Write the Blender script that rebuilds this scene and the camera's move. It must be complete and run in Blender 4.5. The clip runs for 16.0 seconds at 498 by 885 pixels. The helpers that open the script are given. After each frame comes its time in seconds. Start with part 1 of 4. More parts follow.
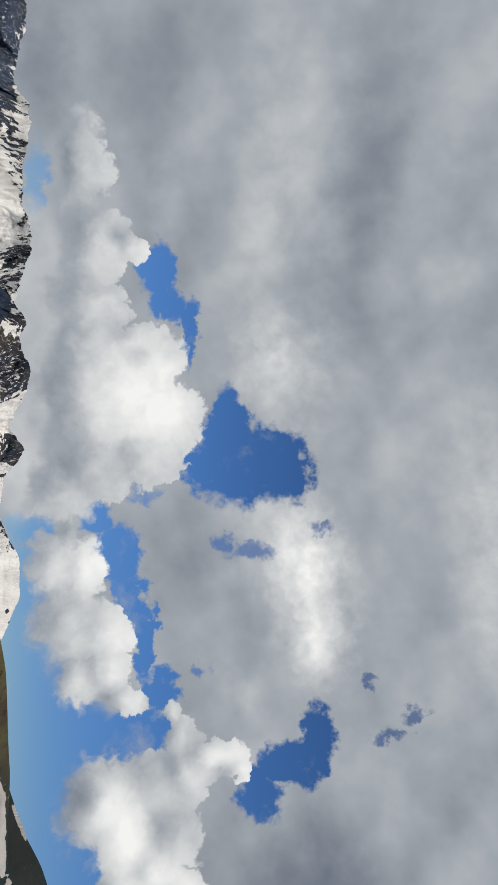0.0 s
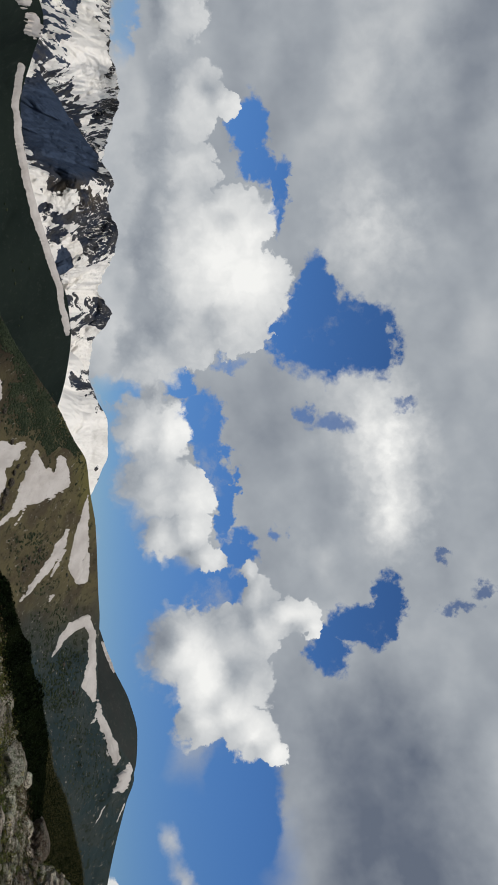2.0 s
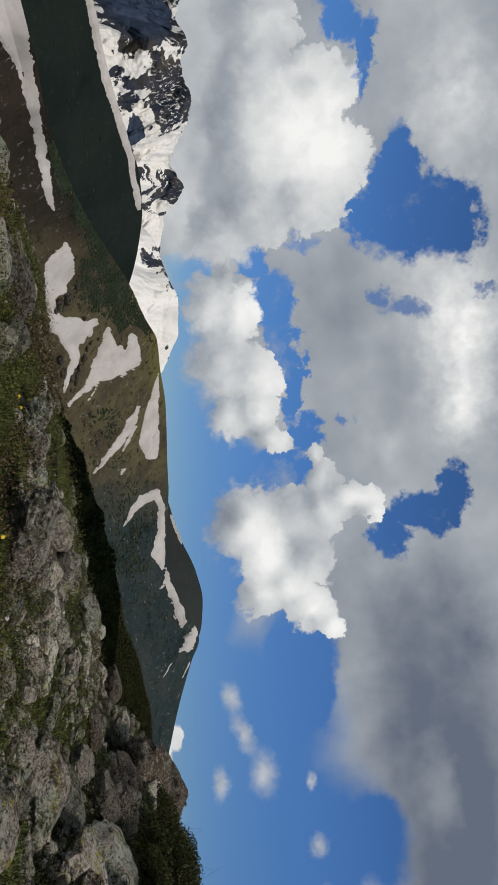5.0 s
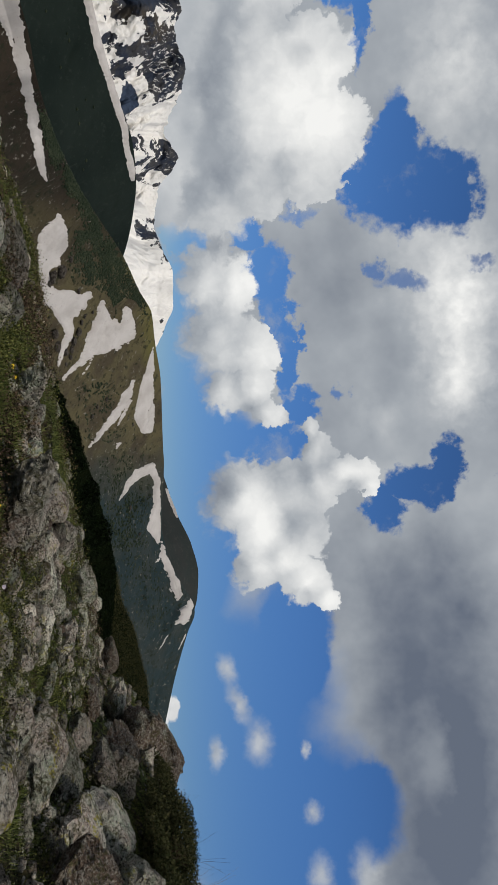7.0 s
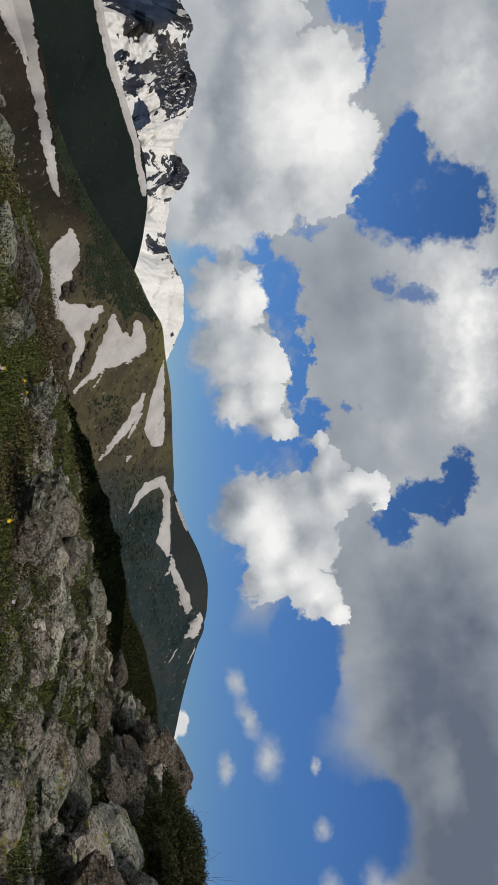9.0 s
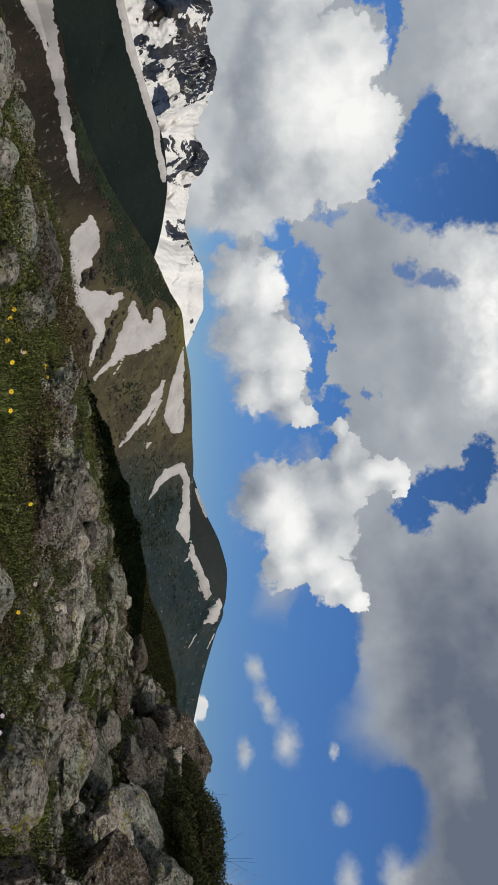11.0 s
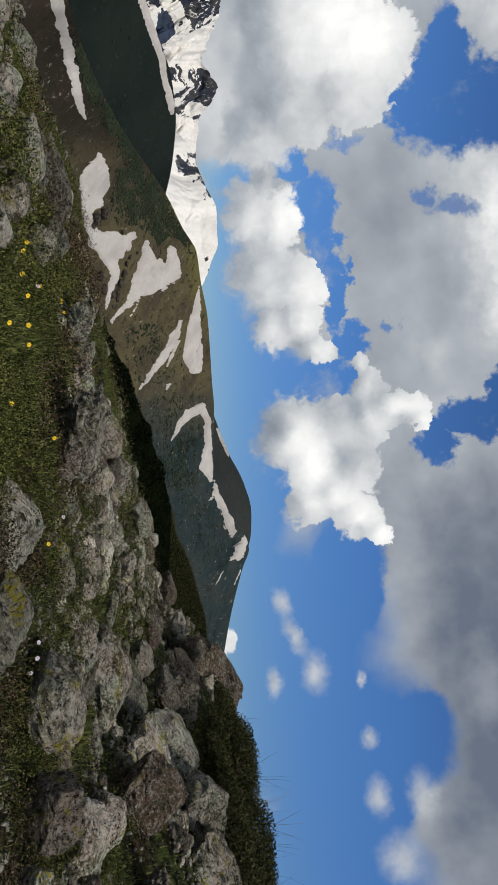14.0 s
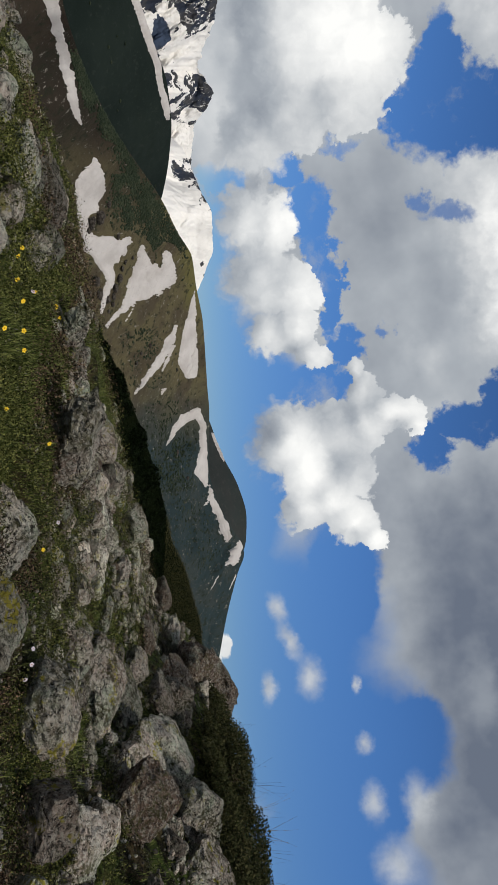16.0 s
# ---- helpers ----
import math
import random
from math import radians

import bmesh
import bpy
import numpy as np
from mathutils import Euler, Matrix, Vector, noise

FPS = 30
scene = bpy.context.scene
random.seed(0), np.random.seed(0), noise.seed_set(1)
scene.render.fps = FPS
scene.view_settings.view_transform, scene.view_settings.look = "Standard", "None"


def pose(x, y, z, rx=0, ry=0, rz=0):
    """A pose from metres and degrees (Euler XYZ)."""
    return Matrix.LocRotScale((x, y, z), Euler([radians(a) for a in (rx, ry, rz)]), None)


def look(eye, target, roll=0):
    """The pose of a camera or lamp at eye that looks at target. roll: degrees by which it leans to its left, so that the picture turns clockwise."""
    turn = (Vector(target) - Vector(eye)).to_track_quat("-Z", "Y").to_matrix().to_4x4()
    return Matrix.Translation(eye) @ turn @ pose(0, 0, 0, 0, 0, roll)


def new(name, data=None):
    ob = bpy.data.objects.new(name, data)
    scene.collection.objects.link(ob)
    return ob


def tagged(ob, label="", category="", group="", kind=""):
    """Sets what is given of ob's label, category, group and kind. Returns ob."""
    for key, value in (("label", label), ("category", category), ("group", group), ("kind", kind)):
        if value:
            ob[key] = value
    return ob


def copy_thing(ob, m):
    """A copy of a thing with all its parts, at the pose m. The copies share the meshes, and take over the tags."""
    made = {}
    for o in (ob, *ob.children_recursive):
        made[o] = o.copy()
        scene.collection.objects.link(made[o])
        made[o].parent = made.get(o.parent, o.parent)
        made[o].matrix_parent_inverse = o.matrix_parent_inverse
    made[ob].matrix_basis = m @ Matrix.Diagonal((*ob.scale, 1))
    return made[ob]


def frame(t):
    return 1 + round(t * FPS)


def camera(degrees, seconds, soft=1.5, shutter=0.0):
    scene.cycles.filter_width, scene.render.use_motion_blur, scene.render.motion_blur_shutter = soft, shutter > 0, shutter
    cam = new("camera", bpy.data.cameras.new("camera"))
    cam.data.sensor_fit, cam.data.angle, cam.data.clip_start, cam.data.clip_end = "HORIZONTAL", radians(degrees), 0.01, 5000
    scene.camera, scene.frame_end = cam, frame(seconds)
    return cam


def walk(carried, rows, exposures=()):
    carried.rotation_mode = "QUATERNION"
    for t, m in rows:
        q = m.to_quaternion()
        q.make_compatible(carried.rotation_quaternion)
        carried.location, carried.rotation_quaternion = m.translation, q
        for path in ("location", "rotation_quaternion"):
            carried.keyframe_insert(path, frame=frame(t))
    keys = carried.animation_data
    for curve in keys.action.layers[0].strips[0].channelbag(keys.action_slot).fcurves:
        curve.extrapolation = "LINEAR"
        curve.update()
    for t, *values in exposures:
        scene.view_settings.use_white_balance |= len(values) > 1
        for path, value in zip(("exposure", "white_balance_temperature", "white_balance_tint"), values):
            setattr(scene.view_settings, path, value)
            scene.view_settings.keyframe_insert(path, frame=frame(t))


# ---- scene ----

# ======== camera: held level on its side by someone sitting on the slope ========
EYE_Z = 0.6          # the lens over the turf
ARM = 0.45           # it swings round the body at arm's length
cam = camera(37.04, 16.0, soft=0.55)
TURNS = (            # seconds, degrees to the right, up, lean
    (0.0, -21.53, 19.16, 0.66),
    (0.5, -18.84, 16.82, 1.00),
    (1.0, -15.88, 14.82, 0.82),
    (1.5, -13.11, 13.66, 0.49),
    (2.0, -11.16, 12.84, 0.13),
    (2.5, -9.24, 11.77, -0.28),
    (3.0, -7.75, 11.04, -0.45),
    (3.5, -5.94, 10.11, -0.27),
    (4.0, -4.19, 8.73, 0.10),
    (6.5, -0.39, 7.94, 0.29),
    (7.0, 0.05, 7.99, 0.13),
    (7.5, 0.03, 8.08, -0.03),
    (8.0, -0.00, 8.00, -0.00),
    (8.5, -0.11, 7.80, 0.07),
    (9.0, -0.98, 7.22, 0.41),
    (9.5, -1.53, 6.51, 0.63),
    (12.0, 1.88, 4.62, -0.30),
    (12.5, 2.65, 3.87, -0.91),
    (13.0, 3.33, 3.85, -1.34),
    (13.5, 4.18, 4.12, -1.62),
    (14.0, 4.79, 4.07, -1.93),
    (14.5, 5.08, 4.18, -2.17),
    (15.0, 5.44, 4.24, -2.57),
    (15.5, 5.37, 4.24, -2.53),
    (16.0, 4.43, 4.45, -1.87),
)


EXPOSURES = ((0.0, 0.0), (9.5, 0.0), (12.0, 0.10), (14.0, 0.15), (16.0, 0.15))  # the camera opens a little as it sinks to the dark slope


def eye_pose(yaw, pitch, lean):
    a, e = radians(yaw), radians(pitch)
    eye = Vector((ARM * math.sin(a), ARM * (math.cos(a) - 1), EYE_Z))
    way = Vector((math.sin(a) * math.cos(e), math.cos(a) * math.cos(e), math.sin(e)))
    return look(eye, eye + way, 90 + lean)


walk(cam, [(t, eye_pose(a, e, l)) for t, a, e, l in TURNS], EXPOSURES)

# ======== light: a high sun on the right behind thin cloud, broken cloud all round ========
SUN_AZ, SUN_EL = 148.0, 47.0
sun = new("sun", bpy.data.lights.new("sun", "SUN"))
sun.data.energy, sun.data.angle, sun.data.color = 2.45, radians(8), (1.0, 0.94, 0.84)
sun.matrix_world = look((0, 0, 0), (-math.sin(radians(SUN_AZ)) * math.cos(radians(SUN_EL)),
                                    -math.cos(radians(SUN_AZ)) * math.cos(radians(SUN_EL)), -math.sin(radians(SUN_EL))))
sun.location = (60, 20, 80)


class Nodes:
    """Short hand for node trees."""

    def __init__(self, tree):
        self.tree = tree
        tree.nodes.clear()

    def add(self, kind, out=0, /, inputs=(), **sets):
        n = self.tree.nodes.new(kind)
        for k, v in sets.items():
            setattr(n, k, v)
        for k, v in dict(inputs).items():
            if isinstance(v, bpy.types.NodeSocket):
                self.tree.links.new(v, n.inputs[k])
            else:
                n.inputs[k].default_value = v
        return n.outputs[out]

    def math(self, op, a, b=0.0, c=0.0, clamp=False):
        return self.add("ShaderNodeMath", inputs={0: a, 1: b, 2: c}, operation=op, use_clamp=clamp)

    def vec(self, op, a, b=(0, 0, 0), out=0):
        return self.add("ShaderNodeVectorMath", out, inputs={0: a, 1: b}, operation=op)

    def scaled(self, a, s):
        return self.add("ShaderNodeVectorMath", inputs={0: a, "Scale": s}, operation="SCALE")

    def noise(self, p, scale, detail=4.0, rough=0.55, colour=False, lac=2.0):
        return self.add("ShaderNodeTexNoise", 1 if colour else 0,
                        inputs={"Vector": p, "Scale": scale, "Detail": detail, "Roughness": rough, "Lacunarity": lac})

    def step(self, v, lo, hi, a=0.0, b=1.0):
        return self.add("ShaderNodeMapRange", inputs={0: v, 1: lo, 2: hi, 3: a, 4: b}, interpolation_type="SMOOTHSTEP")

    def mix(self, f, a, b, mode="MIX"):
        return self.add("ShaderNodeMix", 2, inputs={0: f, 6: a, 7: b}, data_type="RGBA", blend_type=mode)


def build_sky():
    world = bpy.data.worlds.new("sky")
    scene.world, world.use_nodes = world, True
    n = Nodes(world.node_tree)
    way = n.add("ShaderNodeTexCoord", 0)
    parts = n.add("ShaderNodeSeparateXYZ", 0, inputs={0: way}).node
    az = n.math("MULTIPLY", n.math("ARCTAN2", parts.outputs[0], parts.outputs[1]), 57.2958)
    el = n.math("MULTIPLY", n.math("ARCSINE", parts.outputs[2]), 57.2958)
    flat = n.add("ShaderNodeCombineXYZ", inputs={0: az, 1: el})
    # turbulence of several sizes bends the clouds' outlines
    level = lambda v, s: n.vec("MULTIPLY", n.vec("SUBTRACT", v, (0.5, 0.5, 0.5)), (s, s, 0))
    big = level(n.noise(way, 14.0, 2.0, 0.5, True), 1.5)
    mid = level(n.noise(way, 34.0, 5.0, 0.56, True), 2.0)
    fine = level(n.noise(way, 95.0, 5.0, 0.58, True), 0.95)
    bent = n.vec("ADD", n.vec("ADD", flat, big), n.vec("ADD", mid, fine))
    frayed = n.vec("ADD", n.vec("ADD", flat, big), n.vec("ADD", n.scaled(mid, 1.5), n.scaled(fine, 1.6)))
    calm = n.vec("ADD", n.vec("ADD", flat, big), n.scaled(mid, 0.5))

    def blob(p, a, e, wa, he, turn=0.0):
        q = n.add("ShaderNodeMapping", inputs={0: p, 1: (a, e, 0), 2: (0, 0, radians(turn)), 3: (wa, he, 1)}, vector_type="TEXTURE")
        return n.vec("LENGTH", q, out=1)

    def union(blobs, soft=0.25):
        v = None
        for b in blobs:
            v = b if v is None else n.add("ShaderNodeMath", inputs={0: v, 1: b, 2: soft}, operation="SMOOTH_MIN")
        return v

    # --- a grey deck covers the sky but for its holes: compass, height, half width, half height, in degrees
    holes = ((-34.7, 11.9, 2.2, 1.3), (-30.1, 14.3, 2.6, 0.8), (-32.0, 12.7, 1.4, 1.4), (-19.3, 19.1, 2.8, 4.3), (-23.4, 17.5, 2.6, 1.3), (-19.6, 15.9, 2.2, 2.0),
             (-19.4, 22.3, 2.6, 1.4), (-15.4, 7.3, 1.2, 1.2), (-13.0, 9.0, 2.2, 1.7), (-10.4, 9.9, 2.5, 1.1), (-6.6, 10.8, 2.9, 0.7), (-2.6, 12.0, 1.6, 1.5), (0.1, 9.8, 1.5, 2.8),
             (-15.3, 2.3, 1.2, 1.8), (-4.4, 3.1, 2.7, 2.3), (-20.6, 20.6, 2.0, 2.6), (-21.6, 17.3, 2.3, 2.0), (-9.0, 1.9, 5.0, 2.0),
             (1.7, 23.0, 1.8, 1.3), (3.5, 21.7, 1.6, 1.7), (5.2, 18.4, 1.9, 1.5), (3.1, 20.2, 1.5, 1.8))
    thin = ((-12.7, 19.2, 0.7, 1.9), (-13.6, 16.9, 0.7, 0.7), (1.1, 29.8, 0.5, 0.9), (2.5, 27.9, 0.5, 0.9), (-1.6, 27.3, 0.4, 0.5), (-14.2, 24.7, 0.6, 1.0), (-17.3, 11.1, 0.6, 1.2), (-40.1, 2.7, 2.6, 0.6), (-4.2, 14.7, 0.5, 0.7))
    # the open sky low in the east
    low = ((5.0, 3.6, 12.5, 4.1), (-0.5, 4.9, 2.6, 3.5), (19.2, 5.9, 7.4, 7.8), (26.4, 8.3, 6.4, 7.8), (15.6, 12.2, 4.2, 1.8), (13.5, 10.2, 3.0, 2.4), (27.2, 14.8, 3.5, 2.9), (-0.4, 9.3, 1.0, 2.6),
           (28.1, 10.2, 6.3, 5.1), (35.9, 6.9, 5.2, 7.5), (44.0, 6.0, 7.0, 7.0))
    # --- heaped clouds below and in front of it
    heaps = ((-25.4, 7.3, 6.4, 4.0), (-25.5, 9.1, 4.8, 4.6), (-23.6, 12.4, 3.4, 3.5), (-27.8, 12.0, 2.0, 2.3), (-29.2, 10.5, 1.7, 2.5), (-19.9, 11.6, 2.1, 3.1),
             (-19.4, 7.5, 3.2, 3.3), (-17.7, 5.1, 2.5, 2.9), (-35.9, 7.3, 3.2, 2.4), (-36.1, 9.8, 1.2, 1.4), (-41.2, 6.1, 4.2, 1.8), (-31.7, 6.9, 2.5, 3.1))
    heaps += ((-12.3, 4.7, 2.5, 2.3), (-11.6, 6.7, 2.3, 1.6), (-7.4, 8.3, 2.1, 2.2), (-7.8, 5.7, 3.0, 2.8), (-4.3, 8.6, 2.4, 1.7), (-2.1, 9.6, 1.4, 1.4), (-3.9, 6.4, 1.8, 1.9))
    heaps += ((4.4, 7.5, 3.1, 2.7), (6.8, 9.2, 3.3, 3.0), (9.6, 8.5, 1.9, 2.2), (3.8, 11.4, 2.7, 3.0), (2.3, 15.7, 1.8, 2.1), (-0.5, 12.9, 1.3, 0.7), (10.8, 12.1, 2.0, 2.2), (9.2, 10.8, 2.4, 2.2),
              (7.0, 12.6, 2.4, 1.8), (3.2, 13.6, 2.4, 2.0), (0.8, 13.6, 1.7, 1.3), (12.2, 13.7, 0.9, 0.9), (3.6, 17.0, 1.1, 1.0))
    small = ((17.2, 6.0, 1.3, 0.7, 20), (19.6, 6.9, 1.7, 0.65, 25), (22.3, 8.2, 1.5, 1.1), (22.8, 5.1, 1.2, 0.6), (27.0, 11.6, 0.8, 0.7), (22.9, 11.4, 0.7, 0.4),
             (30.8, 11.8, 1.4, 0.9), (34.7, 12.8, 1.7, 1.6), (31.0, 14.8, 1.8, 1.1))
    far = ((19.7, 2.0, 0.9, 0.55), (20.8, 1.3, 1.0, 0.5), (22.8, 1.5, 1.3, 0.6), (24.6, 1.6, 1.3, 0.6))
    mist = ((-26.9, 1.6, 11.1, 2.6), (-19.0, 1.8, 2.9, 2.4), (-33.0, 2.6, 6.0, 2.4))

    puff = n.add("ShaderNodeTexVoronoi", 0, inputs={"Vector": n.scaled(bent, 0.02), "Scale": 44.0, "Smoothness": 0.4}, feature="SMOOTH_F1")
    puff2 = n.add("ShaderNodeTexVoronoi", 0, inputs={"Vector": n.scaled(bent, 0.02), "Scale": 110.0, "Smoothness": 0.35}, feature="SMOOTH_F1")
    curd = n.math("ADD", n.math("MULTIPLY_ADD", puff, 0.30, -0.13), n.math("MULTIPLY_ADD", puff2, 0.15, -0.06))
    heap = n.math("ADD", union((blob(bent, *b) for b in heaps), 0.12), curd)
    heap_calm = union((blob(calm, *b) for b in heaps), 0.3)
    heap_up = union((blob(n.vec("ADD", calm, (0.5, 1.3, 0)), *b) for b in heaps), 0.3)
    hole = union((blob(frayed, *b) for b in holes), 0.15)
    thins = union((blob(frayed, *b) for b in thin), 0.2)
    east = union((blob(n.vec("ADD", calm, n.scaled(fine, 0.8)), *b) for b in low), 0.15)
    wisps = union((blob(n.vec("ADD", flat, n.vec("ADD", n.scaled(mid, 0.4), n.scaled(fine, 0.9))), *b) for b in small), 0.6)
    distant = union((blob(n.vec("ADD", flat, n.scaled(fine, 0.7)), *b) for b in far), 0.2)
    fog = union((blob(calm, *b) for b in mist), 0.3)

    # --- out of view the same broken cloud goes on
    away = n.step(n.add("ShaderNodeVectorMath", 1, inputs={0: way, 1: (-0.2, 0.93, 0.3)}, operation="DOT_PRODUCT"), 0.45, 0.7, 1.0, 0.0)
    other = n.math("MULTIPLY", n.step(n.noise(way, 2.6, 7.0, 0.6), 0.52, 0.4), away)
    soft_rim = n.step(n.noise(way, 8.0, 3.0), 0.35, 0.65, 0.10, 0.34)
    open_sky = n.math("MAXIMUM", n.step(hole, 1.26, 0.84), n.step(east, n.math("ADD", 1.02, soft_rim), n.math("SUBTRACT", 1.0, soft_rim)))
    open_sky = n.math("MAXIMUM", open_sky, n.step(thins, 1.35, 0.45, 0.0, 0.75))
    open_sky = n.math("MAXIMUM", open_sky, other)
    # shreds of thin cloud drift through the holes
    shred = n.math("MULTIPLY", n.step(n.noise(n.vec("ADD", way, n.scaled(fine, 0.02)), 13.0, 7.0, 0.64), 0.52, 0.72, 0.0, 0.55),
                   n.math("MULTIPLY", n.step(el, 6.0, 11.0), n.step(az, 14.0, 4.0)))
    deck_on = n.math("SUBTRACT", 1.0, n.math("MULTIPLY", open_sky, n.math("SUBTRACT", 1.0, shred)))
    hem = n.step(n.noise(way, 7.0, 2.0), 0.44, 0.64, 0.97, 1.12)
    hem = n.math("ADD", hem, n.step(el, 8.5, 5.0, 0.0, 0.28))  # their bases are vague
    heap_on = n.step(heap, hem, n.step(el, 8.5, 5.0, 0.88, 0.72))
    wisp_on = n.step(wisps, 1.3, -0.05, 0.0, 0.85)
    fog_on = n.step(fog, 1.15, 0.75, 0.0, 0.9)

    # --- light in the clouds: relief towards the light above, and broad bright and grey fields
    relief = n.math("SUBTRACT", n.noise(way, 9.0, 4.0, 0.5), n.noise(n.vec("ADD", way, (0.01, 0.0, 0.03)), 9.0, 4.0, 0.5))
    relief2 = n.math("SUBTRACT", n.noise(way, 26.0, 5.0, 0.5), n.noise(n.vec("ADD", way, (0.004, 0, 0.012)), 26.0, 5.0, 0.5))

    def glow(p, rows):
        total = None
        for a, e, wa, he, amount in rows:
            g = n.math("MULTIPLY", n.step(blob(p, a, e, wa * 1.25, he * 1.25), 1.0, 0.0), amount)
            total = g if total is None else n.math("ADD", total, g)
        return total

    deck_light = glow(bent, ((-41.8, 19.9, 15.6, 4.1, 0.14), (-27.8, 21.5, 6.0, 4.8, 0.3), (-8.7, 23.7, 8.4, 3.8, 0.40), (-4.2, 23.9, 3.9, 2.5, 0.22), (-12.2, 22.2, 4.6, 4.2, 0.26), (-15.9, 20.8, 2.8, 4.3, 0.16),
                             (-9.3, 13.7, 7.3, 4.6, -0.1), (-42.7, 26.3, 17.8, 3.2, -0.14), (-46.2, 9.7, 10.8, 4.3, -0.1), (-11.7, 37.3, 20.2, 3.5, 0.22), (14.0, 19.5, 10.0, 8.0, -0.20), (25.0, 21.0, 14.0, 9.0, -0.27), (36.0, 19.0, 10.0, 7.0, -0.20), (-48, 3, 8, 2.5, -0.14),
                             (23.5, 20.4, 5.4, 1.7, 0.16), (27.0, 22.8, 7.3, 4.4, -0.12), (10.9, 22.8, 5.0, 6.7, -0.10), (-41.0, 13.3, 7.9, 2.5, 0.06), (-18.4, 26.9, 5.8, 2.6, -0.06), (-2.4, 17.9, 2.5, 1.7, 0.1)))
    west_light = glow(calm, ((-25.5, 10.2, 6.6, 5.2, 0.40), (-23.8, 12.6, 4.0, 3.4, 0.24), (-24.9, 4.8, 8.0, 2.4, -0.14), (-19.4, 7.8, 2.6, 2.9, -0.06), (-40.5, 6.1, 5.3, 2.4, -0.1), (-35.9, 7.9, 2.8, 2.4, 0.06),
                             (-12.2, 6.7, 2.9, 4.5, 0.26), (-7.6, 8.5, 3.3, 3.3, 0.24), (-5.0, 5.0, 2.3, 2.8, -0.02), (-4.1, 7.4, 2.4, 3.6, 0.12)))
    east_light = glow(calm, ((6.0, 8.6, 4.1, 2.7, 0.5), (9.9, 11.3, 2.6, 3.4, 0.34), (4.2, 5.5, 3.5, 2.0, -0.14), (7.2, 13.8, 3.0, 2.0, -0.16), (2.1, 15.9, 2.0, 2.6, 0.26), (2.9, 11.4, 2.2, 1.7, -0.05),
                             (12.1, 13.3, 1.5, 1.7, 0.12), (21.3, 2.4, 4.1, 0.8, 0.2)))
    lit = n.math("MULTIPLY", n.math("SUBTRACT", heap_up, heap_calm), 0.30)
    wide = n.noise(way, 4.5, 2.0, 0.5)
    deck_v = n.math("ADD", n.math("ADD", n.math("MULTIPLY_ADD", relief, 0.45, 0.38), n.math("MULTIPLY_ADD", n.math("MULTIPLY", relief2, n.math("MAXIMUM", deck_light, 0.0)), 1.2, deck_light)), n.math("MULTIPLY_ADD", n.math("MULTIPLY", curd, n.math("MAXIMUM", deck_light, 0.0)), -1.1, n.math("MULTIPLY_ADD", wide, 0.20, -0.10)))
    heap_v = n.math("ADD", n.math("ADD", n.math("MULTIPLY_ADD", relief2, 0.22, 0.50), n.math("ADD", west_light, east_light)), n.math("ADD", lit, n.math("MULTIPLY_ADD", curd, -0.34, 0.01)))
    fog_v = n.math("ADD", n.math("MULTIPLY_ADD", relief2, 0.25, 0.52), n.math("MULTIPLY", n.step(blob(calm, -19.8, 2.0, 3.5, 2.6), 1.0, 0.0), 0.14))

    def cloud_colour(v):
        ramp = n.add("ShaderNodeValToRGB", inputs={0: v})
        r = ramp.node.color_ramp
        r.elements[0].position, r.elements[0].color = 0.05, (0.125, 0.15, 0.20, 1)
        r.elements[1].position, r.elements[1].color = 1.0, (0.90, 0.90, 0.88, 1)
        mid_grey = r.elements.new(0.4)
        mid_grey.color = (0.365, 0.395, 0.43, 1)
        return ramp

    air = n.add("ShaderNodeTexSky", sky_type="NISHITA", sun_disc=False, sun_elevation=radians(SUN_EL), sun_rotation=radians(SUN_AZ),
                altitude=2600.0, air_density=0.9, dust_density=0.0, ozone_density=2.5)
    air = n.mix(1.0, air, n.mix(n.step(el, 0.0, 16.0), (0.40, 0.56, 0.80, 1), (0.60, 0.98, 1.38, 1)), "MULTIPLY")
    bg_air = n.add("ShaderNodeBackground", inputs={0: air, 1: 0.070})
    sky = bg_air
    for on, value in ((deck_on, deck_v), (fog_on, fog_v), (wisp_on, n.math("MULTIPLY_ADD", relief2, 0.5, 0.52)), (n.step(distant, 1.12, 0.82), n.math("MULTIPLY_ADD", relief2, 0.4, 0.78)), (heap_on, heap_v)):
        bg = n.add("ShaderNodeBackground", inputs={0: cloud_colour(value), 1: 1.0})
        sky = n.add("ShaderNodeMixShader", inputs={0: on, 1: sky, 2: bg})
    n.tree.links.new(sky, n.tree.nodes.new("ShaderNodeOutputWorld").inputs[0])


build_sky()

# ======== numbers: smooth random fields and profiles ========


def lattice(i, j, k, seed):
    h = (i * 374761393 + j * 668265263 + k * 2147483647 + seed * 1274126177) & 0xFFFFFFFF
    h = ((h ^ (h >> 13)) * 1274126177) & 0xFFFFFFFF
    h = ((h ^ (h >> 16)) * 2147001325) & 0xFFFFFFFF
    return ((h ^ (h >> 15)) & 0xFFFF) / 65535.0


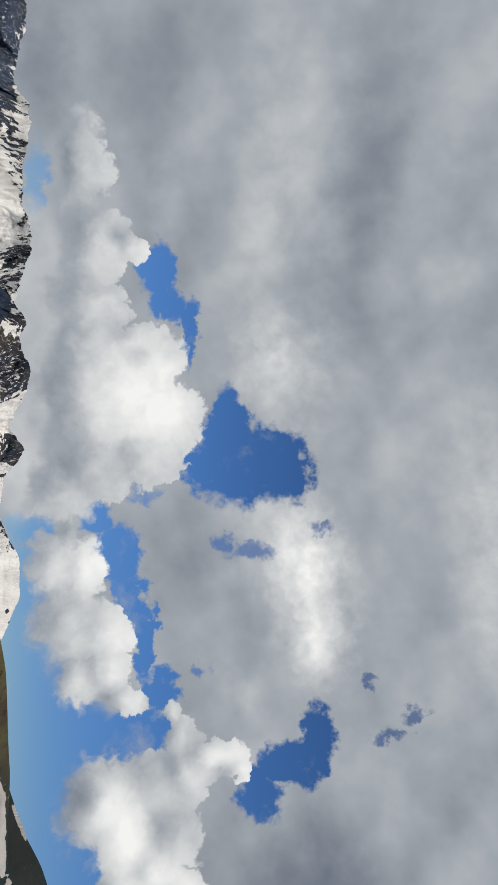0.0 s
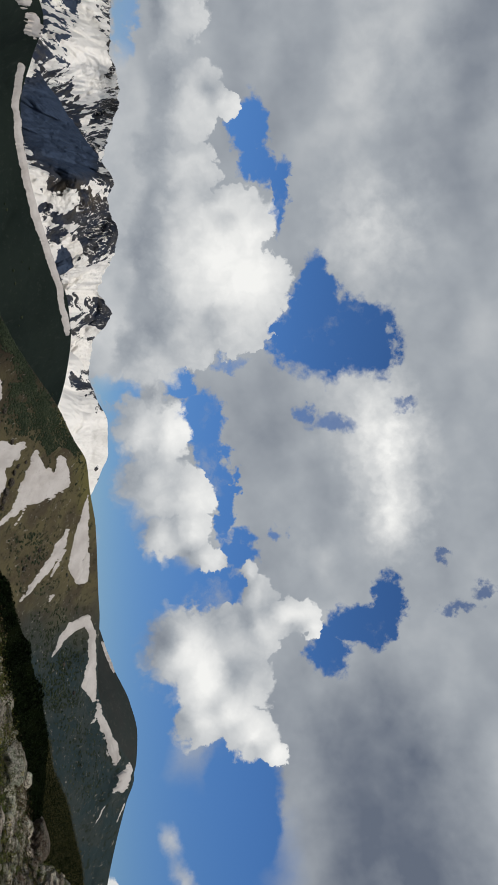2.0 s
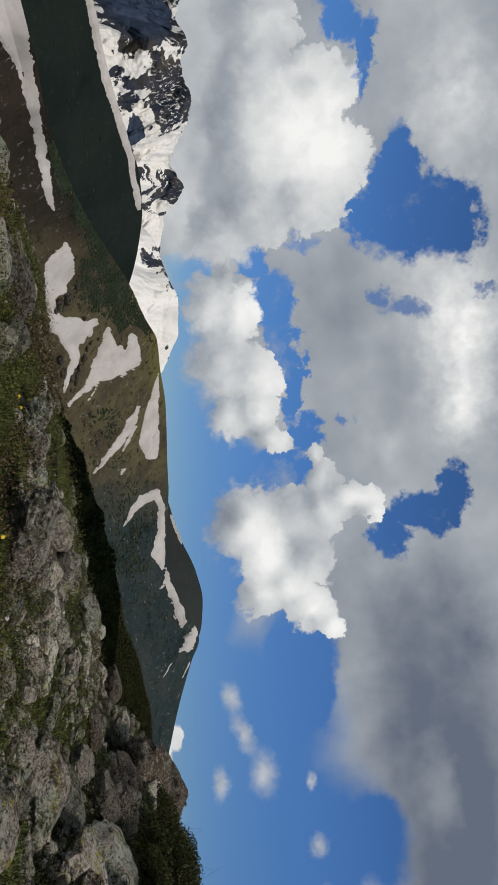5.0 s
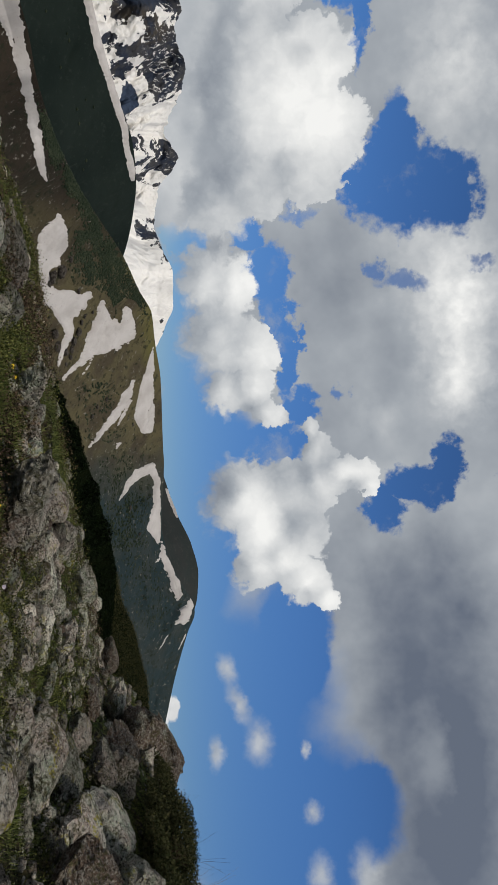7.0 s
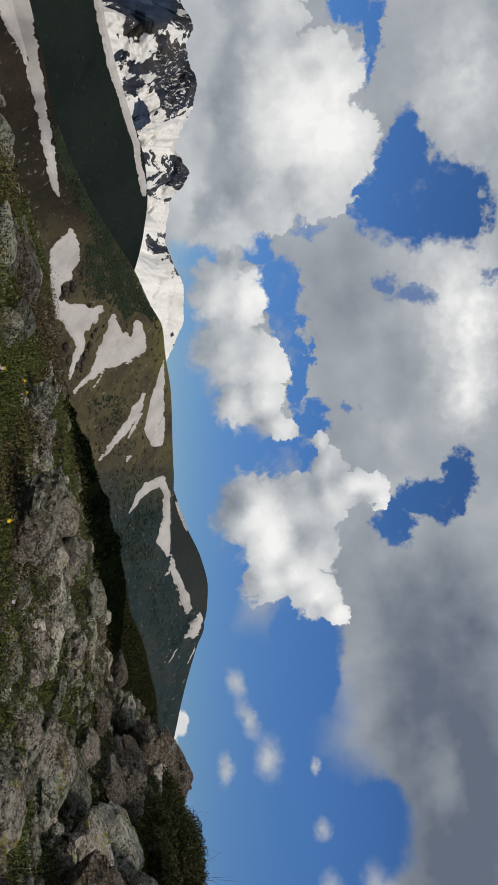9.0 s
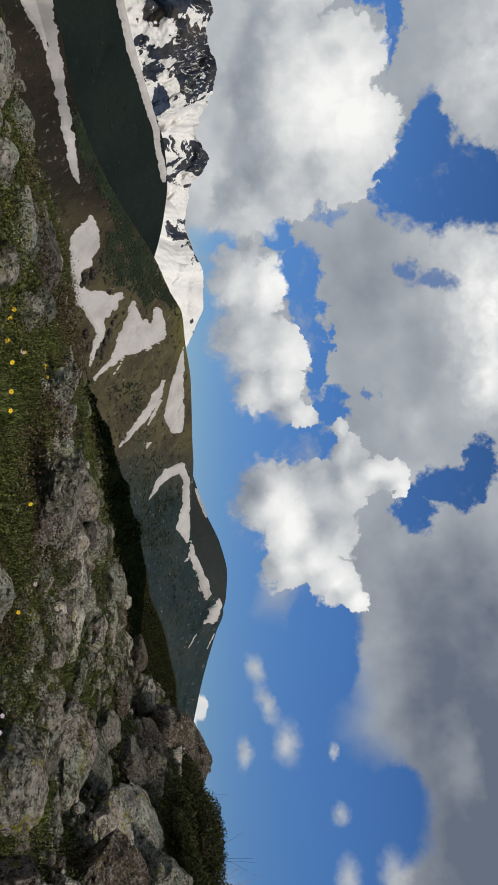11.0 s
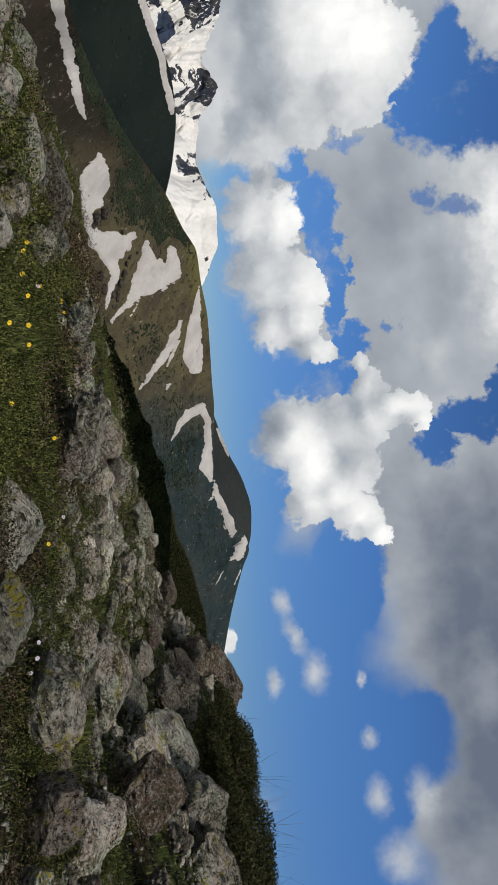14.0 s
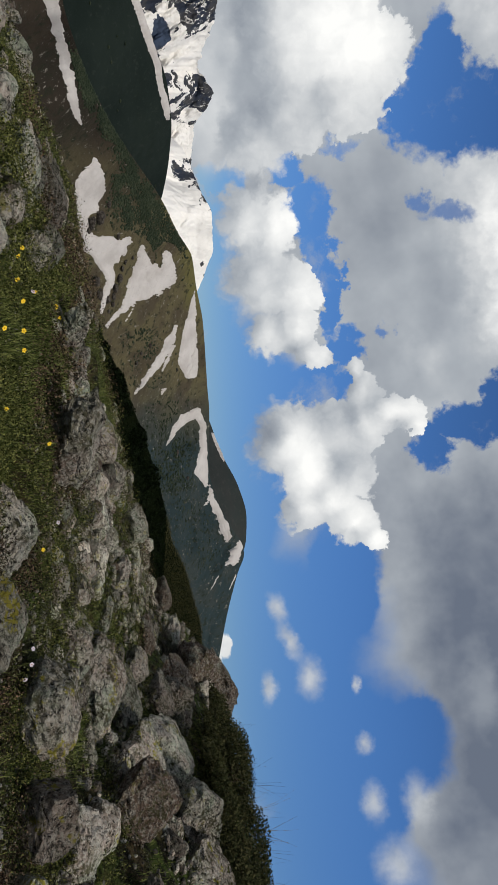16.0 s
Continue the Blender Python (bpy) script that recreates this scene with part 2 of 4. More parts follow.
def field(x, y, z=0.0, seed=0):
    """Smooth noise from 0 to 1."""
    x, y, z = np.broadcast_arrays(np.asarray(x, float), np.asarray(y, float), np.asarray(z, float))
    i, j, k = (np.floor(a).astype(np.int64) for a in (x, y, z))
    u, v, w = (a - b for a, b in ((x, i), (y, j), (z, k)))
    u, v, w = (a * a * a * (a * (a * 6 - 15) + 10) for a in (u, v, w))
    out = 0.0
    for di, fu in ((0, 1 - u), (1, u)):
        for dj, fv in ((0, 1 - v), (1, v)):
            for dk, fw in ((0, 1 - w), (1, w)):
                out = out + fu * fv * fw * lattice(i + di, j + dj, k + dk, seed)
    return out


def fbm(x, y, z=0.0, octaves=4, seed=0, gain=0.5):
    """Noise of several sizes, from about -1 to 1."""
    total, amp, norm = 0.0, 1.0, 0.0
    for o in range(octaves):
        f = 2.03 ** o
        total = total + amp * (2 * field(np.asarray(x) * f, np.asarray(y) * f, np.asarray(z) * f, seed + o) - 1)
        norm, amp = norm + amp, amp * gain
    return total / norm


def ridged(x, y, z=0.0, octaves=4, seed=0, gain=0.5):
    total, amp, norm = 0.0, 1.0, 0.0
    for o in range(octaves):
        f = 2.03 ** o
        total = total + amp * (1 - np.abs(2 * field(np.asarray(x) * f, np.asarray(y) * f, np.asarray(z) * f, seed + o) - 1) * 2)
        norm, amp = norm + amp, amp * gain
    return total / norm


def smooth(a, b, v):
    t = np.clip((v - a) / (b - a), 0, 1)
    return t * t * (3 - 2 * t)


def profile(nodes, col, az):
    """A smooth curve over the compass through the nodes' column."""
    a = np.array([n[0] for n in nodes], float)
    v = np.array([n[col] for n in nodes], float)
    s = np.zeros(len(a))
    d = np.diff(v) / np.diff(a)
    s[1:-1] = np.where(d[1:] * d[:-1] > 0, 2 * d[1:] * d[:-1] / np.where(d[1:] + d[:-1] == 0, 1, d[1:] + d[:-1]), 0)
    s[0], s[-1] = d[0], d[-1]
    i = np.clip(np.searchsorted(a, az) - 1, 0, len(a) - 2)
    h = a[i + 1] - a[i]
    t = np.clip((az - a[i]) / h, 0, 1)
    return ((2 * t ** 3 - 3 * t ** 2 + 1) * v[i] + (t ** 3 - 2 * t ** 2 + t) * h * s[i]
            + (-2 * t ** 3 + 3 * t ** 2) * v[i + 1] + (t ** 3 - t ** 2) * h * s[i + 1])


def sheet(name, p, material, keep=None):
    """A mesh object over a grid of points p[i, j]."""
    a, b, _ = p.shape
    i = np.arange(a * b).reshape(a, b)
    q = np.stack([i[:-1, :-1], i[:-1, 1:], i[1:, 1:], i[1:, :-1]], -1).reshape(-1, 4)
    if keep is not None:
        q = q[keep.reshape(-1)]
        used, q = np.unique(q, return_inverse=True)
        q = q.reshape(-1, 4)
        pts = p.reshape(-1, 3)[used]
    else:
        pts = p.reshape(-1, 3)
    me = bpy.data.meshes.new(name)
    me.vertices.add(len(pts))
    me.vertices.foreach_set("co", pts.astype(np.float32).ravel())
    me.loops.add(q.size)
    me.loops.foreach_set("vertex_index", q.astype(np.int32).ravel())
    me.polygons.add(len(q))
    me.polygons.foreach_set("loop_start", np.arange(0, q.size, 4, dtype=np.int32))
    me.update(calc_edges=True)
    me.validate()
    me.polygons.foreach_set("use_smooth", np.ones(len(me.polygons), bool))
    me.materials.append(material)
    return new(name, me)


def polar(r, az, z):
    a = np.radians(az)
    r, a, z = np.broadcast_arrays(r, a, z)
    return np.stack([r * np.sin(a), r * np.cos(a), z], -1)


# ======== materials ========


def surface(name, colour, rough=0.9, bump=None, strength=0.5, distance=0.02, spec=0.06):
    """A material: colour(n, p) gives the base colour, bump(n, p) the relief; p is in metres."""
    m = bpy.data.materials.new(name)
    m.use_nodes = True
    n = Nodes(m.node_tree)
    p = n.add("ShaderNodeTexCoord", 3)
    inputs = {"Base Color": colour(n, p), "Roughness": rough, "Specular IOR Level": spec}
    if bump:
        inputs["Normal"] = n.add("ShaderNodeBump", inputs={"Strength": strength, "Distance": distance, "Height": bump(n, p)})
    b = n.add("ShaderNodeBsdfPrincipled", inputs=inputs)
    n.tree.links.new(b, n.tree.nodes.new("ShaderNodeOutputMaterial").inputs[0])
    return m


def two(c1, c2, scale, lo=0.4, hi=0.6, detail=5.0):
    return lambda n, p: n.mix(n.step(n.noise(p, scale, detail), lo, hi), (*c1, 1), (*c2, 1))


def turf_colour(n, p):
    moss = n.mix(n.step(n.noise(p, 2.2, 6, 0.6), 0.42, 0.6), (0.056, 0.080, 0.018, 1), (0.070, 0.052, 0.027, 1))
    crumbs = n.step(n.noise(p, 55, 4, 0.7), 0.60, 0.68)
    stony = n.math("MULTIPLY", crumbs, n.step(n.noise(p, 1.3, 4), 0.42, 0.58))
    # near-black patches make up for missing shade in the turf's gaps
    dark = n.step(n.noise(p, 14, 5, 0.65), 0.40, 0.60)
    turf = n.mix(stony, n.mix(dark, (0.009, 0.008, 0.005, 1), moss), (0.20, 0.19, 0.17, 1))
    bed = n.mix(n.step(n.noise(p, 26, 8, 0.75), 0.42, 0.58), (0.026, 0.024, 0.019, 1), (0.24, 0.235, 0.21, 1))
    bed = n.mix(n.step(n.noise(p, 90, 5, 0.8), 0.57, 0.64, 0.0, 0.9), bed, (0.46, 0.45, 0.41, 1))
    upright = n.add("ShaderNodeSeparateXYZ", 2, inputs={0: n.add("ShaderNodeNewGeometry", 1)})
    bare = n.math("ADD", n.math("MULTIPLY", n.step(upright, 0.72, 0.50), n.step(n.noise(p, 4.5, 6, 0.68), 0.42, 0.56)), n.step(n.noise(p, 3.0, 6, 0.7), 0.63, 0.69), clamp=True)
    return n.mix(bare, turf, bed)


def meadow(c1, c2, c3, big, fine):
    """Grass in patches, with specks of scree."""
    def colour(n, p):
        base = n.mix(n.step(n.noise(p, big, 5, 0.55), 0.38, 0.62), (*c1, 1), (*c2, 1))
        fleck = n.step(n.noise(n.vec("MULTIPLY", p, (1, 1, 0.5)), fine, 5, 0.7), 0.54, 0.70)
        return n.mix(fleck, base, (*c3, 1))
    return colour


M_TURF = surface("turf", turf_colour, bump=lambda n, p: n.noise(p, 30, 8, 0.7), strength=1.0, distance=0.04)
# the cloud shadow over the left slope is put into this green
M_SHADESLOPE = surface("cloud_shaded_meadow", meadow((0.0085, 0.0135, 0.0115), (0.0125, 0.0185, 0.0155), (0.020, 0.026, 0.022), 0.006, 0.12), bump=lambda n, p: n.noise(p, 0.2, 6), distance=1.5)


def hill_colour_and_light(n, p):
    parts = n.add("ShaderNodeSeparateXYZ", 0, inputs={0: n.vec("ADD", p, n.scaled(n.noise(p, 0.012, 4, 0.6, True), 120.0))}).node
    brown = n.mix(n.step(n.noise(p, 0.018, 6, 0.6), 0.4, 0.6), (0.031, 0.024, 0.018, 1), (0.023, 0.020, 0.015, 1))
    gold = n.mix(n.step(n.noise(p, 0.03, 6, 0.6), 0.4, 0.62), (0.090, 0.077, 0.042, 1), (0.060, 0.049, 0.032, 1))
    # haze and shade on the right flank are put in as bluish dark tones
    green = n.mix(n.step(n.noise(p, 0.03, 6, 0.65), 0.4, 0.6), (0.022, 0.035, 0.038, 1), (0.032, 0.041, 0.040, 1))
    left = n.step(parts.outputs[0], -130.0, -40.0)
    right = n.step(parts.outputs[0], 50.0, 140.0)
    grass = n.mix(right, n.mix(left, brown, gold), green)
    # sunshine on the crest is painted as a yellow-green band
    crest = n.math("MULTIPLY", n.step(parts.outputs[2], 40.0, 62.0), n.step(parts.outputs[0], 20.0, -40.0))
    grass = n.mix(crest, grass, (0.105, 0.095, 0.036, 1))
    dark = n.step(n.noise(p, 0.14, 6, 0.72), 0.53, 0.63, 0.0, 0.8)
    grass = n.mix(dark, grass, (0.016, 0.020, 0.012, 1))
    scree = n.step(n.noise(n.vec("MULTIPLY", p, (1, 1, 0.5)), 0.22, 6, 0.82), 0.60, 0.64)
    return n.mix(scree, grass, (0.20, 0.185, 0.16, 1))


M_HILL = surface("hill_meadow", hill_colour_and_light, bump=lambda n, p: n.noise(p, 0.25, 7, 0.65), strength=0.7, distance=2.5)
M_FARHILL = surface("far_meadow", meadow((0.032, 0.034, 0.032), (0.028, 0.034, 0.032), (0.048, 0.048, 0.044), 0.01, 0.12), bump=lambda n, p: n.noise(p, 0.1, 6), distance=2)
# near black because the bank's shade is put into the soil colour
M_SHRUB = surface("shaded_bank_soil", two((0.003, 0.005, 0.002), (0.005, 0.007, 0.003), 1.0), bump=lambda n, p: n.noise(p, 4, 6), distance=0.3, spec=0.0)
# old dirty snow; the cloud shade on the patches is in its grey too
M_SNOW = surface("old_shaded_snow", lambda n, p: n.mix(n.step(n.noise(p, 0.6, 7, 0.7), 0.56, 0.74), n.mix(n.step(n.noise(p, 0.04, 6, 0.6), 0.35, 0.65), (0.40, 0.37, 0.35, 1), (0.49, 0.46, 0.44, 1)), (0.31, 0.28, 0.26, 1)),
                 rough=0.7, bump=lambda n, p: n.noise(p, 0.3, 5), strength=0.3, distance=0.5)


def peak_colour(lo, hi, zones, ribs, brown, grain=1.3, blue_shade=()):
    """Snowfields and dark rock: zones say where snow lies thick (+) or the rock is blown bare (-), ribs where thin snow
    lines follow the ledges, brown where the rock is so, the last rows where cloud shade is put into the rock as blue;
    each by compass, rise, half width and half height in degrees, and amount."""
    def colour(n, p):
        parts = n.add("ShaderNodeSeparateXYZ", 0, inputs={0: p}).node
        x, y, z = parts.outputs
        az = n.math("MULTIPLY", n.math("ARCTAN2", x, y), 57.2958)
        el = n.math("MULTIPLY", n.math("ARCTAN2", z, n.math("SQRT", n.math("MULTIPLY_ADD", x, x, n.math("MULTIPLY", y, y)))), 57.2958)
        rim = n.vec("MULTIPLY", n.vec("SUBTRACT", n.noise(p, 0.010, 5, 0.6, True), (0.5, 0.5, 0.5)), (2.2, 1.6, 0))
        place = n.vec("ADD", n.add("ShaderNodeCombineXYZ", inputs={0: az, 1: el}), rim)

        def spread_of(rows):
            total = 0.0
            for a, e, wa, he, amount, *turn in rows:
                q = n.add("ShaderNodeMapping", inputs={0: place, 1: (a, e, 0), 2: (0, 0, radians(turn[0] if turn else 0)), 3: (wa, he, 1)}, vector_type="TEXTURE")
                total = n.math("ADD", total, n.math("MULTIPLY", n.step(n.vec("LENGTH", q, out=1), 1.15, 0.55), amount))
            return total

        warp = n.vec("ADD", p, n.scaled(n.vec("SUBTRACT", n.noise(p, 0.012, 4, 0.55, True), (0.5, 0.5, 0.5)), 45.0))
        streak = n.noise(n.vec("MULTIPLY", warp, (1.0, 0.7, 0.75)), 0.020 * grain, 8, 0.60)
        broad = n.math("MULTIPLY_ADD", n.noise(p, 0.0045, 3, 0.5), 0.4, -0.2)
        snow = n.step(n.math("ADD", n.math("ADD", streak, broad), spread_of(zones)), lo, hi)
        line = n.step(n.noise(n.vec("MULTIPLY", warp, (1.0, 0.7, 0.35)), 0.085 * grain ** 0.5, 5, 0.7), 0.565, 0.60)
        line = n.math("MULTIPLY", line, spread_of(ribs), clamp=True)
        # the first tone's blue imitates sky-lit shade and distance haze
        rock = n.mix(n.step(n.noise(p, 0.03, 6, 0.6), 0.4, 0.6), (0.030, 0.038, 0.058, 1), (0.060, 0.060, 0.064, 1))
        rock = n.mix(n.math("MULTIPLY", spread_of(brown), n.step(n.noise(p, 0.05, 5, 0.6), 0.35, 0.6), clamp=True), rock, (0.075, 0.062, 0.046, 1))
        # faces under cloud shadow get their shade as a blue rock colour
        if blue_shade:
            rock = n.mix(n.math("MULTIPLY", spread_of(blue_shade), 1.0, clamp=True), rock, n.mix(n.noise(p, 0.02, 5, 0.6), (0.040, 0.060, 0.105, 1), (0.060, 0.084, 0.135, 1)))
        return n.mix(n.math("MAXIMUM", snow, line), rock, (0.86, 0.83, 0.79, 1))
    return colour


M_PEAK = surface("snow_and_rock", peak_colour(0.50, 0.515, ((-50, -0.5, 8, 2.6, -0.12), (-38.3, 0.6, 3.6, 1.3, 0.22), (-37, 2.6, 5, 0.9, -0.07), (-44.5, 2.2, 2.2, 0.9, 0.12), (-40.5, -1.5, 3.5, 1.6, -0.02), (-33, 1.2, 2.0, 0.8, -0.05)),
                                              ((-38, 2.2, 6, 1.2, 0.8), (-50, 0.5, 8, 2.5, 0.35)), ((-37, 2.4, 5, 1.0, 0.6),), 1.3, ((-50, -0.5, 8, 2.4, 0.8), (-41, -1.2, 4, 1.6, 0.7))),
                 rough=0.8, bump=lambda n, p: n.noise(p, 0.02, 8, 0.6), strength=0.8, distance=26)
M_CRAG = surface("crag", peak_colour(0.50, 0.515, ((-33.6, -1.9, 3.4, 2.3, -0.45, 25), (-31.6, -0.4, 1.9, 1.5, -0.35, 35), (-28.6, -1.3, 1.3, 1.5, 0.07), (-27.0, 1.5, 2.3, 1.6, -0.22), (-26.0, -0.6, 1.6, 1.2, 0.03),
                                                    (-23.2, 0.8, 1.0, 2.0, 0.35), (-20.9, 2.1, 1.5, 0.9, -0.18, -20), (-20.6, 0.4, 1.8, 0.8, 0.05), (-18.2, 0.4, 1.7, 1.6, 0.16), (-24.4, -1.0, 1.0, 0.7, -0.3)),
                                     ((-27.0, 1.4, 2.4, 1.7, 1.0), (-20.9, 2.0, 1.7, 1.0, 0.7), (-30.2, 1.7, 1.2, 0.8, 0.9), (-18.5, 0.5, 2.5, 1.2, 0.3)), ((-29.2, -0.4, 1.8, 2.4, 0.8),), 1.6, ((-33.6, -1.9, 3.6, 2.5, 1.0, 25), (-31.8, -0.3, 2.0, 1.6, 0.9, 35), (-24.4, -1.0, 1.2, 0.9, 0.8))),
                 rough=0.8, bump=lambda n, p: n.noise(p, 0.025, 8, 0.6), strength=0.9, distance=26)
M_CAP = surface("clean_snow", peak_colour(0.26, 0.28, ((-15.6, 0.4, 1.5, 1.3, -0.22), (-13.8, 1.6, 1.4, 0.6, -0.14), (-8.8, 1.5, 0.9, 0.5, -0.22)), ((-15.6, 0.6, 1.6, 1.4, 0.75), (-13.5, 2.0, 1.3, 0.5, 0.5)), ((-8.6, 1.4, 1, 0.6, 0.6),), 1.6),
                rough=0.7, bump=lambda n, p: n.noise(n.vec("MULTIPLY", p, (1.0, 0.6, 0.3)), 0.016, 6), strength=0.8, distance=34)

# ======== the ground: one sheet from the turf underfoot to the horizon ========
EDGE = (  # compass degrees, rise of the brow in degrees, its distance
    (-180, -6, 12), (-90, -12, 5), (-60, -14, 3.8), (-25.7, -11.0, 4.5), (-21.4, -10.1, 5.0), (-13.4, -8.3, 6.5), (-4, -7.0, 9.0), (3.2, -5.8, 11), (10.6, -4.2, 14),
    (16.2, -3.2, 16), (18.4, -1.0, 16), (20, -0.5, 14.5), (22.1, 0.8, 12), (26, 1.3, 9), (32, 2.3, 7), (36, 2.6, 6.6), (48, 3.6, 6.2), (90, 5, 7), (180, -6, 12))


def ground_z(r, az):
    re, ee = profile(EDGE, 2, az), profile(EDGE, 1, az)
    ze = re * np.tan(np.radians(ee))
    x, y = r * np.sin(np.radians(az)), r * np.cos(np.radians(az))
    q = r / re
    z = -0.60 + (ze + 0.60) * smooth(0.42, 1.0, q)
    z = z + fbm(x * 0.9, y * 0.9, 0, 4, 3) * 0.07 * smooth(0.3, 1.0, r / 2)
    near = smooth(0.5, 1.6, r) * (1 - smooth(14, 30, r))
    knob = smooth(-0.05, 0.25, fbm(x * 1.2, y * 0.8, 0, 3, 55) + 0.10)
    z = z + near * (0.030 * ridged(x * 3.1, y * 4.2, 0, 3, 21) + 0.016 * ridged(x * 11, y * 15, 0, 2, 25))
    z = z + near * knob * (0.05 * ridged(x * 2.3, y * 1.5, 0, 4, 27, 0.6) - 0.02)
    over = np.maximum(r - re, 0)
    floor = -230 + 60 * fbm(x / 900, y / 900, 0, 4, 7) * smooth(300, 900, r)
    z = np.maximum(z - 0.75 * over ** 1.05 - 0.6 * smooth(0, 1.5, over), floor)
    return z + EYE_Z


def build_ground():
    az = np.concatenate([np.arange(-180, -62, 2.0), np.arange(-62, 46, 0.16), np.arange(46, 180.1, 2.0)])
    r = np.concatenate([np.concatenate([[0.001], np.geomspace(0.05, 1.8, 24)[:-1]]), np.geomspace(1.8, 20, 330)[:-1], np.geomspace(20, 4900, 70)])
    a, rr = np.meshgrid(az, r)
    ob = sheet("ground", polar(rr, a, ground_z(rr, a)), M_TURF)
    return tagged(ob, "rocky alpine turf falling away to a deep valley", "ground", kind="structure")


build_ground()

# ======== hills and mountains ========


class Hill:
    """A hillside under a ridge: nodes give compass degrees, the ridge's rise in degrees and its distance; the flank falls towards the valley at a slope."""

    def __init__(self, nodes, slope, rough, size, seed, jag=0.0, jag_size=1.0):
        self.nodes, self.slope, self.rough, self.size, self.seed, self.jag, self.jag_size = nodes, slope, rough, size, seed, jag, jag_size

    def ridge(self, az):
        e = profile(self.nodes, 1, az)
        if self.jag:
            e = e + self.jag * ridged(az * self.jag_size, 0.5, 0, 6, self.seed + 40, 0.66) - self.jag * 0.3
        return e, profile(self.nodes, 2, az)

    def at(self, az, el):
        """The place on the flank in that direction."""
        e, r = self.ridge(az)
        el = np.minimum(el, e)
        te = np.tan(np.radians(el))
        z = r * np.tan(np.radians(e))
        d = (z - r * te) / (np.tan(radians(self.slope)) - te)
        rr = r - d
        near = np.clip((e - el) / 1.2, 0, 1)
        x, y = rr * np.sin(np.radians(az)), rr * np.cos(np.radians(az))
        rr = rr * (1 + near * self.rough * ridged(x / self.size, y / self.size, rr * te / self.size * 0.6, 5, self.seed, 0.5))
        return polar(rr, az, rr * te + EYE_Z)

    def build(self, name, material, foot, step, rows):
        az = np.arange(self.nodes[0][0], self.nodes[-1][0] + step / 2, step)
        e, r = self.ridge(az)
        s = np.linspace(1, 0, rows)[:, None]
        el = e[None] + (foot - e[None]) * s ** 1.3
        front = self.at(np.broadcast_to(az, el.shape), el)
        top = front[-1]
        back = [top + polar(d, az, -d * 0.6 - 0 * az) for d in (r.mean() * 0.02, r.mean() * 0.08, r.mean() * 0.2)]
        return sheet(name, np.concatenate([front, np.stack(back)]), material)


RANGE_LEFT = Hill(((-75, 1.0, 4750), (-56, 1.5, 4700), (-50, 1.9, 4550), (-46.7, 1.2, 4200), (-44.1, 2.3, 3800), (-40, 1.9, 3200), (-38, 2.2, 3000), (-36.2, 2.7, 3150), (-32.2, 1.6, 3800),
                   (-28, 0.5, 4200), (-24, -1, 4400)), 40, 0.05, 420, 11, 0.40, 0.7)
RANGE_MID = Hill(((-39, -4, 2450), (-34, -0.6, 2200), (-31.5, 1.45, 2000), (-30, 2.3, 1900), (-29, 1.95, 1900), (-26.6, 2.75, 1980), (-25, 2.45, 2040), (-22.4, 1.35, 2140), (-20.8, 2.3, 2180),
                  (-18.7, 0.95, 2260), (-16, 0.65, 2320), (-12, -0.5, 2400), (-9, -2, 2400)), 42, 0.05, 230, 12, 0.26, 0.8)
SNOW_CAP = Hill(((-19, -2.2, 2000), (-17.2, 0.1, 1960), (-15.7, 0.75, 1940), (-14.2, 1.35, 1900), (-12.8, 2.05, 1900), (-10.4, 2.1, 2000), (-8.9, 1.6, 2050), (-7.5, 1.0, 2100), (-6, 0.2, 2100), (-3, -2, 2100)),
                36, 0.025, 230, 13, 0.06, 0.9)
HILL_LEFT = Hill(((-70, -3.5, 1000), (-48, -3.6, 1150), (-42.7, -3.2, 1200), (-39.9, -2.35, 1250), (-37.7, -3.1, 1300), (-34.5, -3.95, 1350), (-30.8, -3.6, 1400), (-27.4, -2.8, 1450), (-24.3, -1.8, 1500),
                  (-21.4, -0.85, 1550), (-19, -0.65, 1600), (-16.7, -0.9, 1650), (-14.1, -1.5, 1700), (-10, -3.5, 1750)), 34, 0.02, 260, 14)
HILL_MID = Hill(((-50, -12, 340), (-30, -8.05, 400), (-28, -7.6, 420), (-25.7, -7.3, 430), (-23.5, -6.75, 470), (-21.8, -6.2, 500), (-20.2, -5.5, 520), (-18.4, -4.6, 550), (-16.0, -3.05, 600), (-13.9, -1.65, 650), (-11.3, -0.4, 700), (-9.7, 0.5, 740),
                 (-7.6, 0.75, 770), (-4.7, 1.2, 800), (0.5, 1.4, 860), (1.66, 1.47, 870), (2.8, 1.44, 880), (4.96, 1.33, 895), (6.7, 1.32, 910), (7.6, 1.5, 920), (8.9, 1.85, 930), (10.0, 2.35, 945), (11.1, 2.98, 960), (11.9, 3.5, 975), (12.9, 3.75, 990), (14.4, 3.2, 1000), (17.7, 2.2, 1020),
                 (21.1, 1.4, 1040), (26, 0.0, 1060), (34, -3, 1100)), 33, 0.025, 120, 15)
HILL_BACK = Hill(((-2, -0.5, 1250), (2.4, 1.35, 1250), (5.3, 2.35, 1250), (7.9, 3.55, 1250), (10.1, 4.05, 1250), (11.8, 3.95, 1250), (14.4, 3.0, 1250), (18, 1.5, 1250), (24, -1, 1250)), 33, 0.02, 200, 16)
SPUR = Hill(((-9, -9, 34), (-3.8, -6.4, 38), (-1, -5.3, 42), (3.1, -3.8, 48), (7.7, -2.5, 54), (9.1, -2.2, 56), (11.6, -1.75, 60), (14.05, -0.75, 63), (16.5, -0.15, 65), (17.8, 0.2, 66), (20.2, 0.35, 68), (24, -0.2, 71), (28, -2, 74)), 35, 0.01, 12, 17)

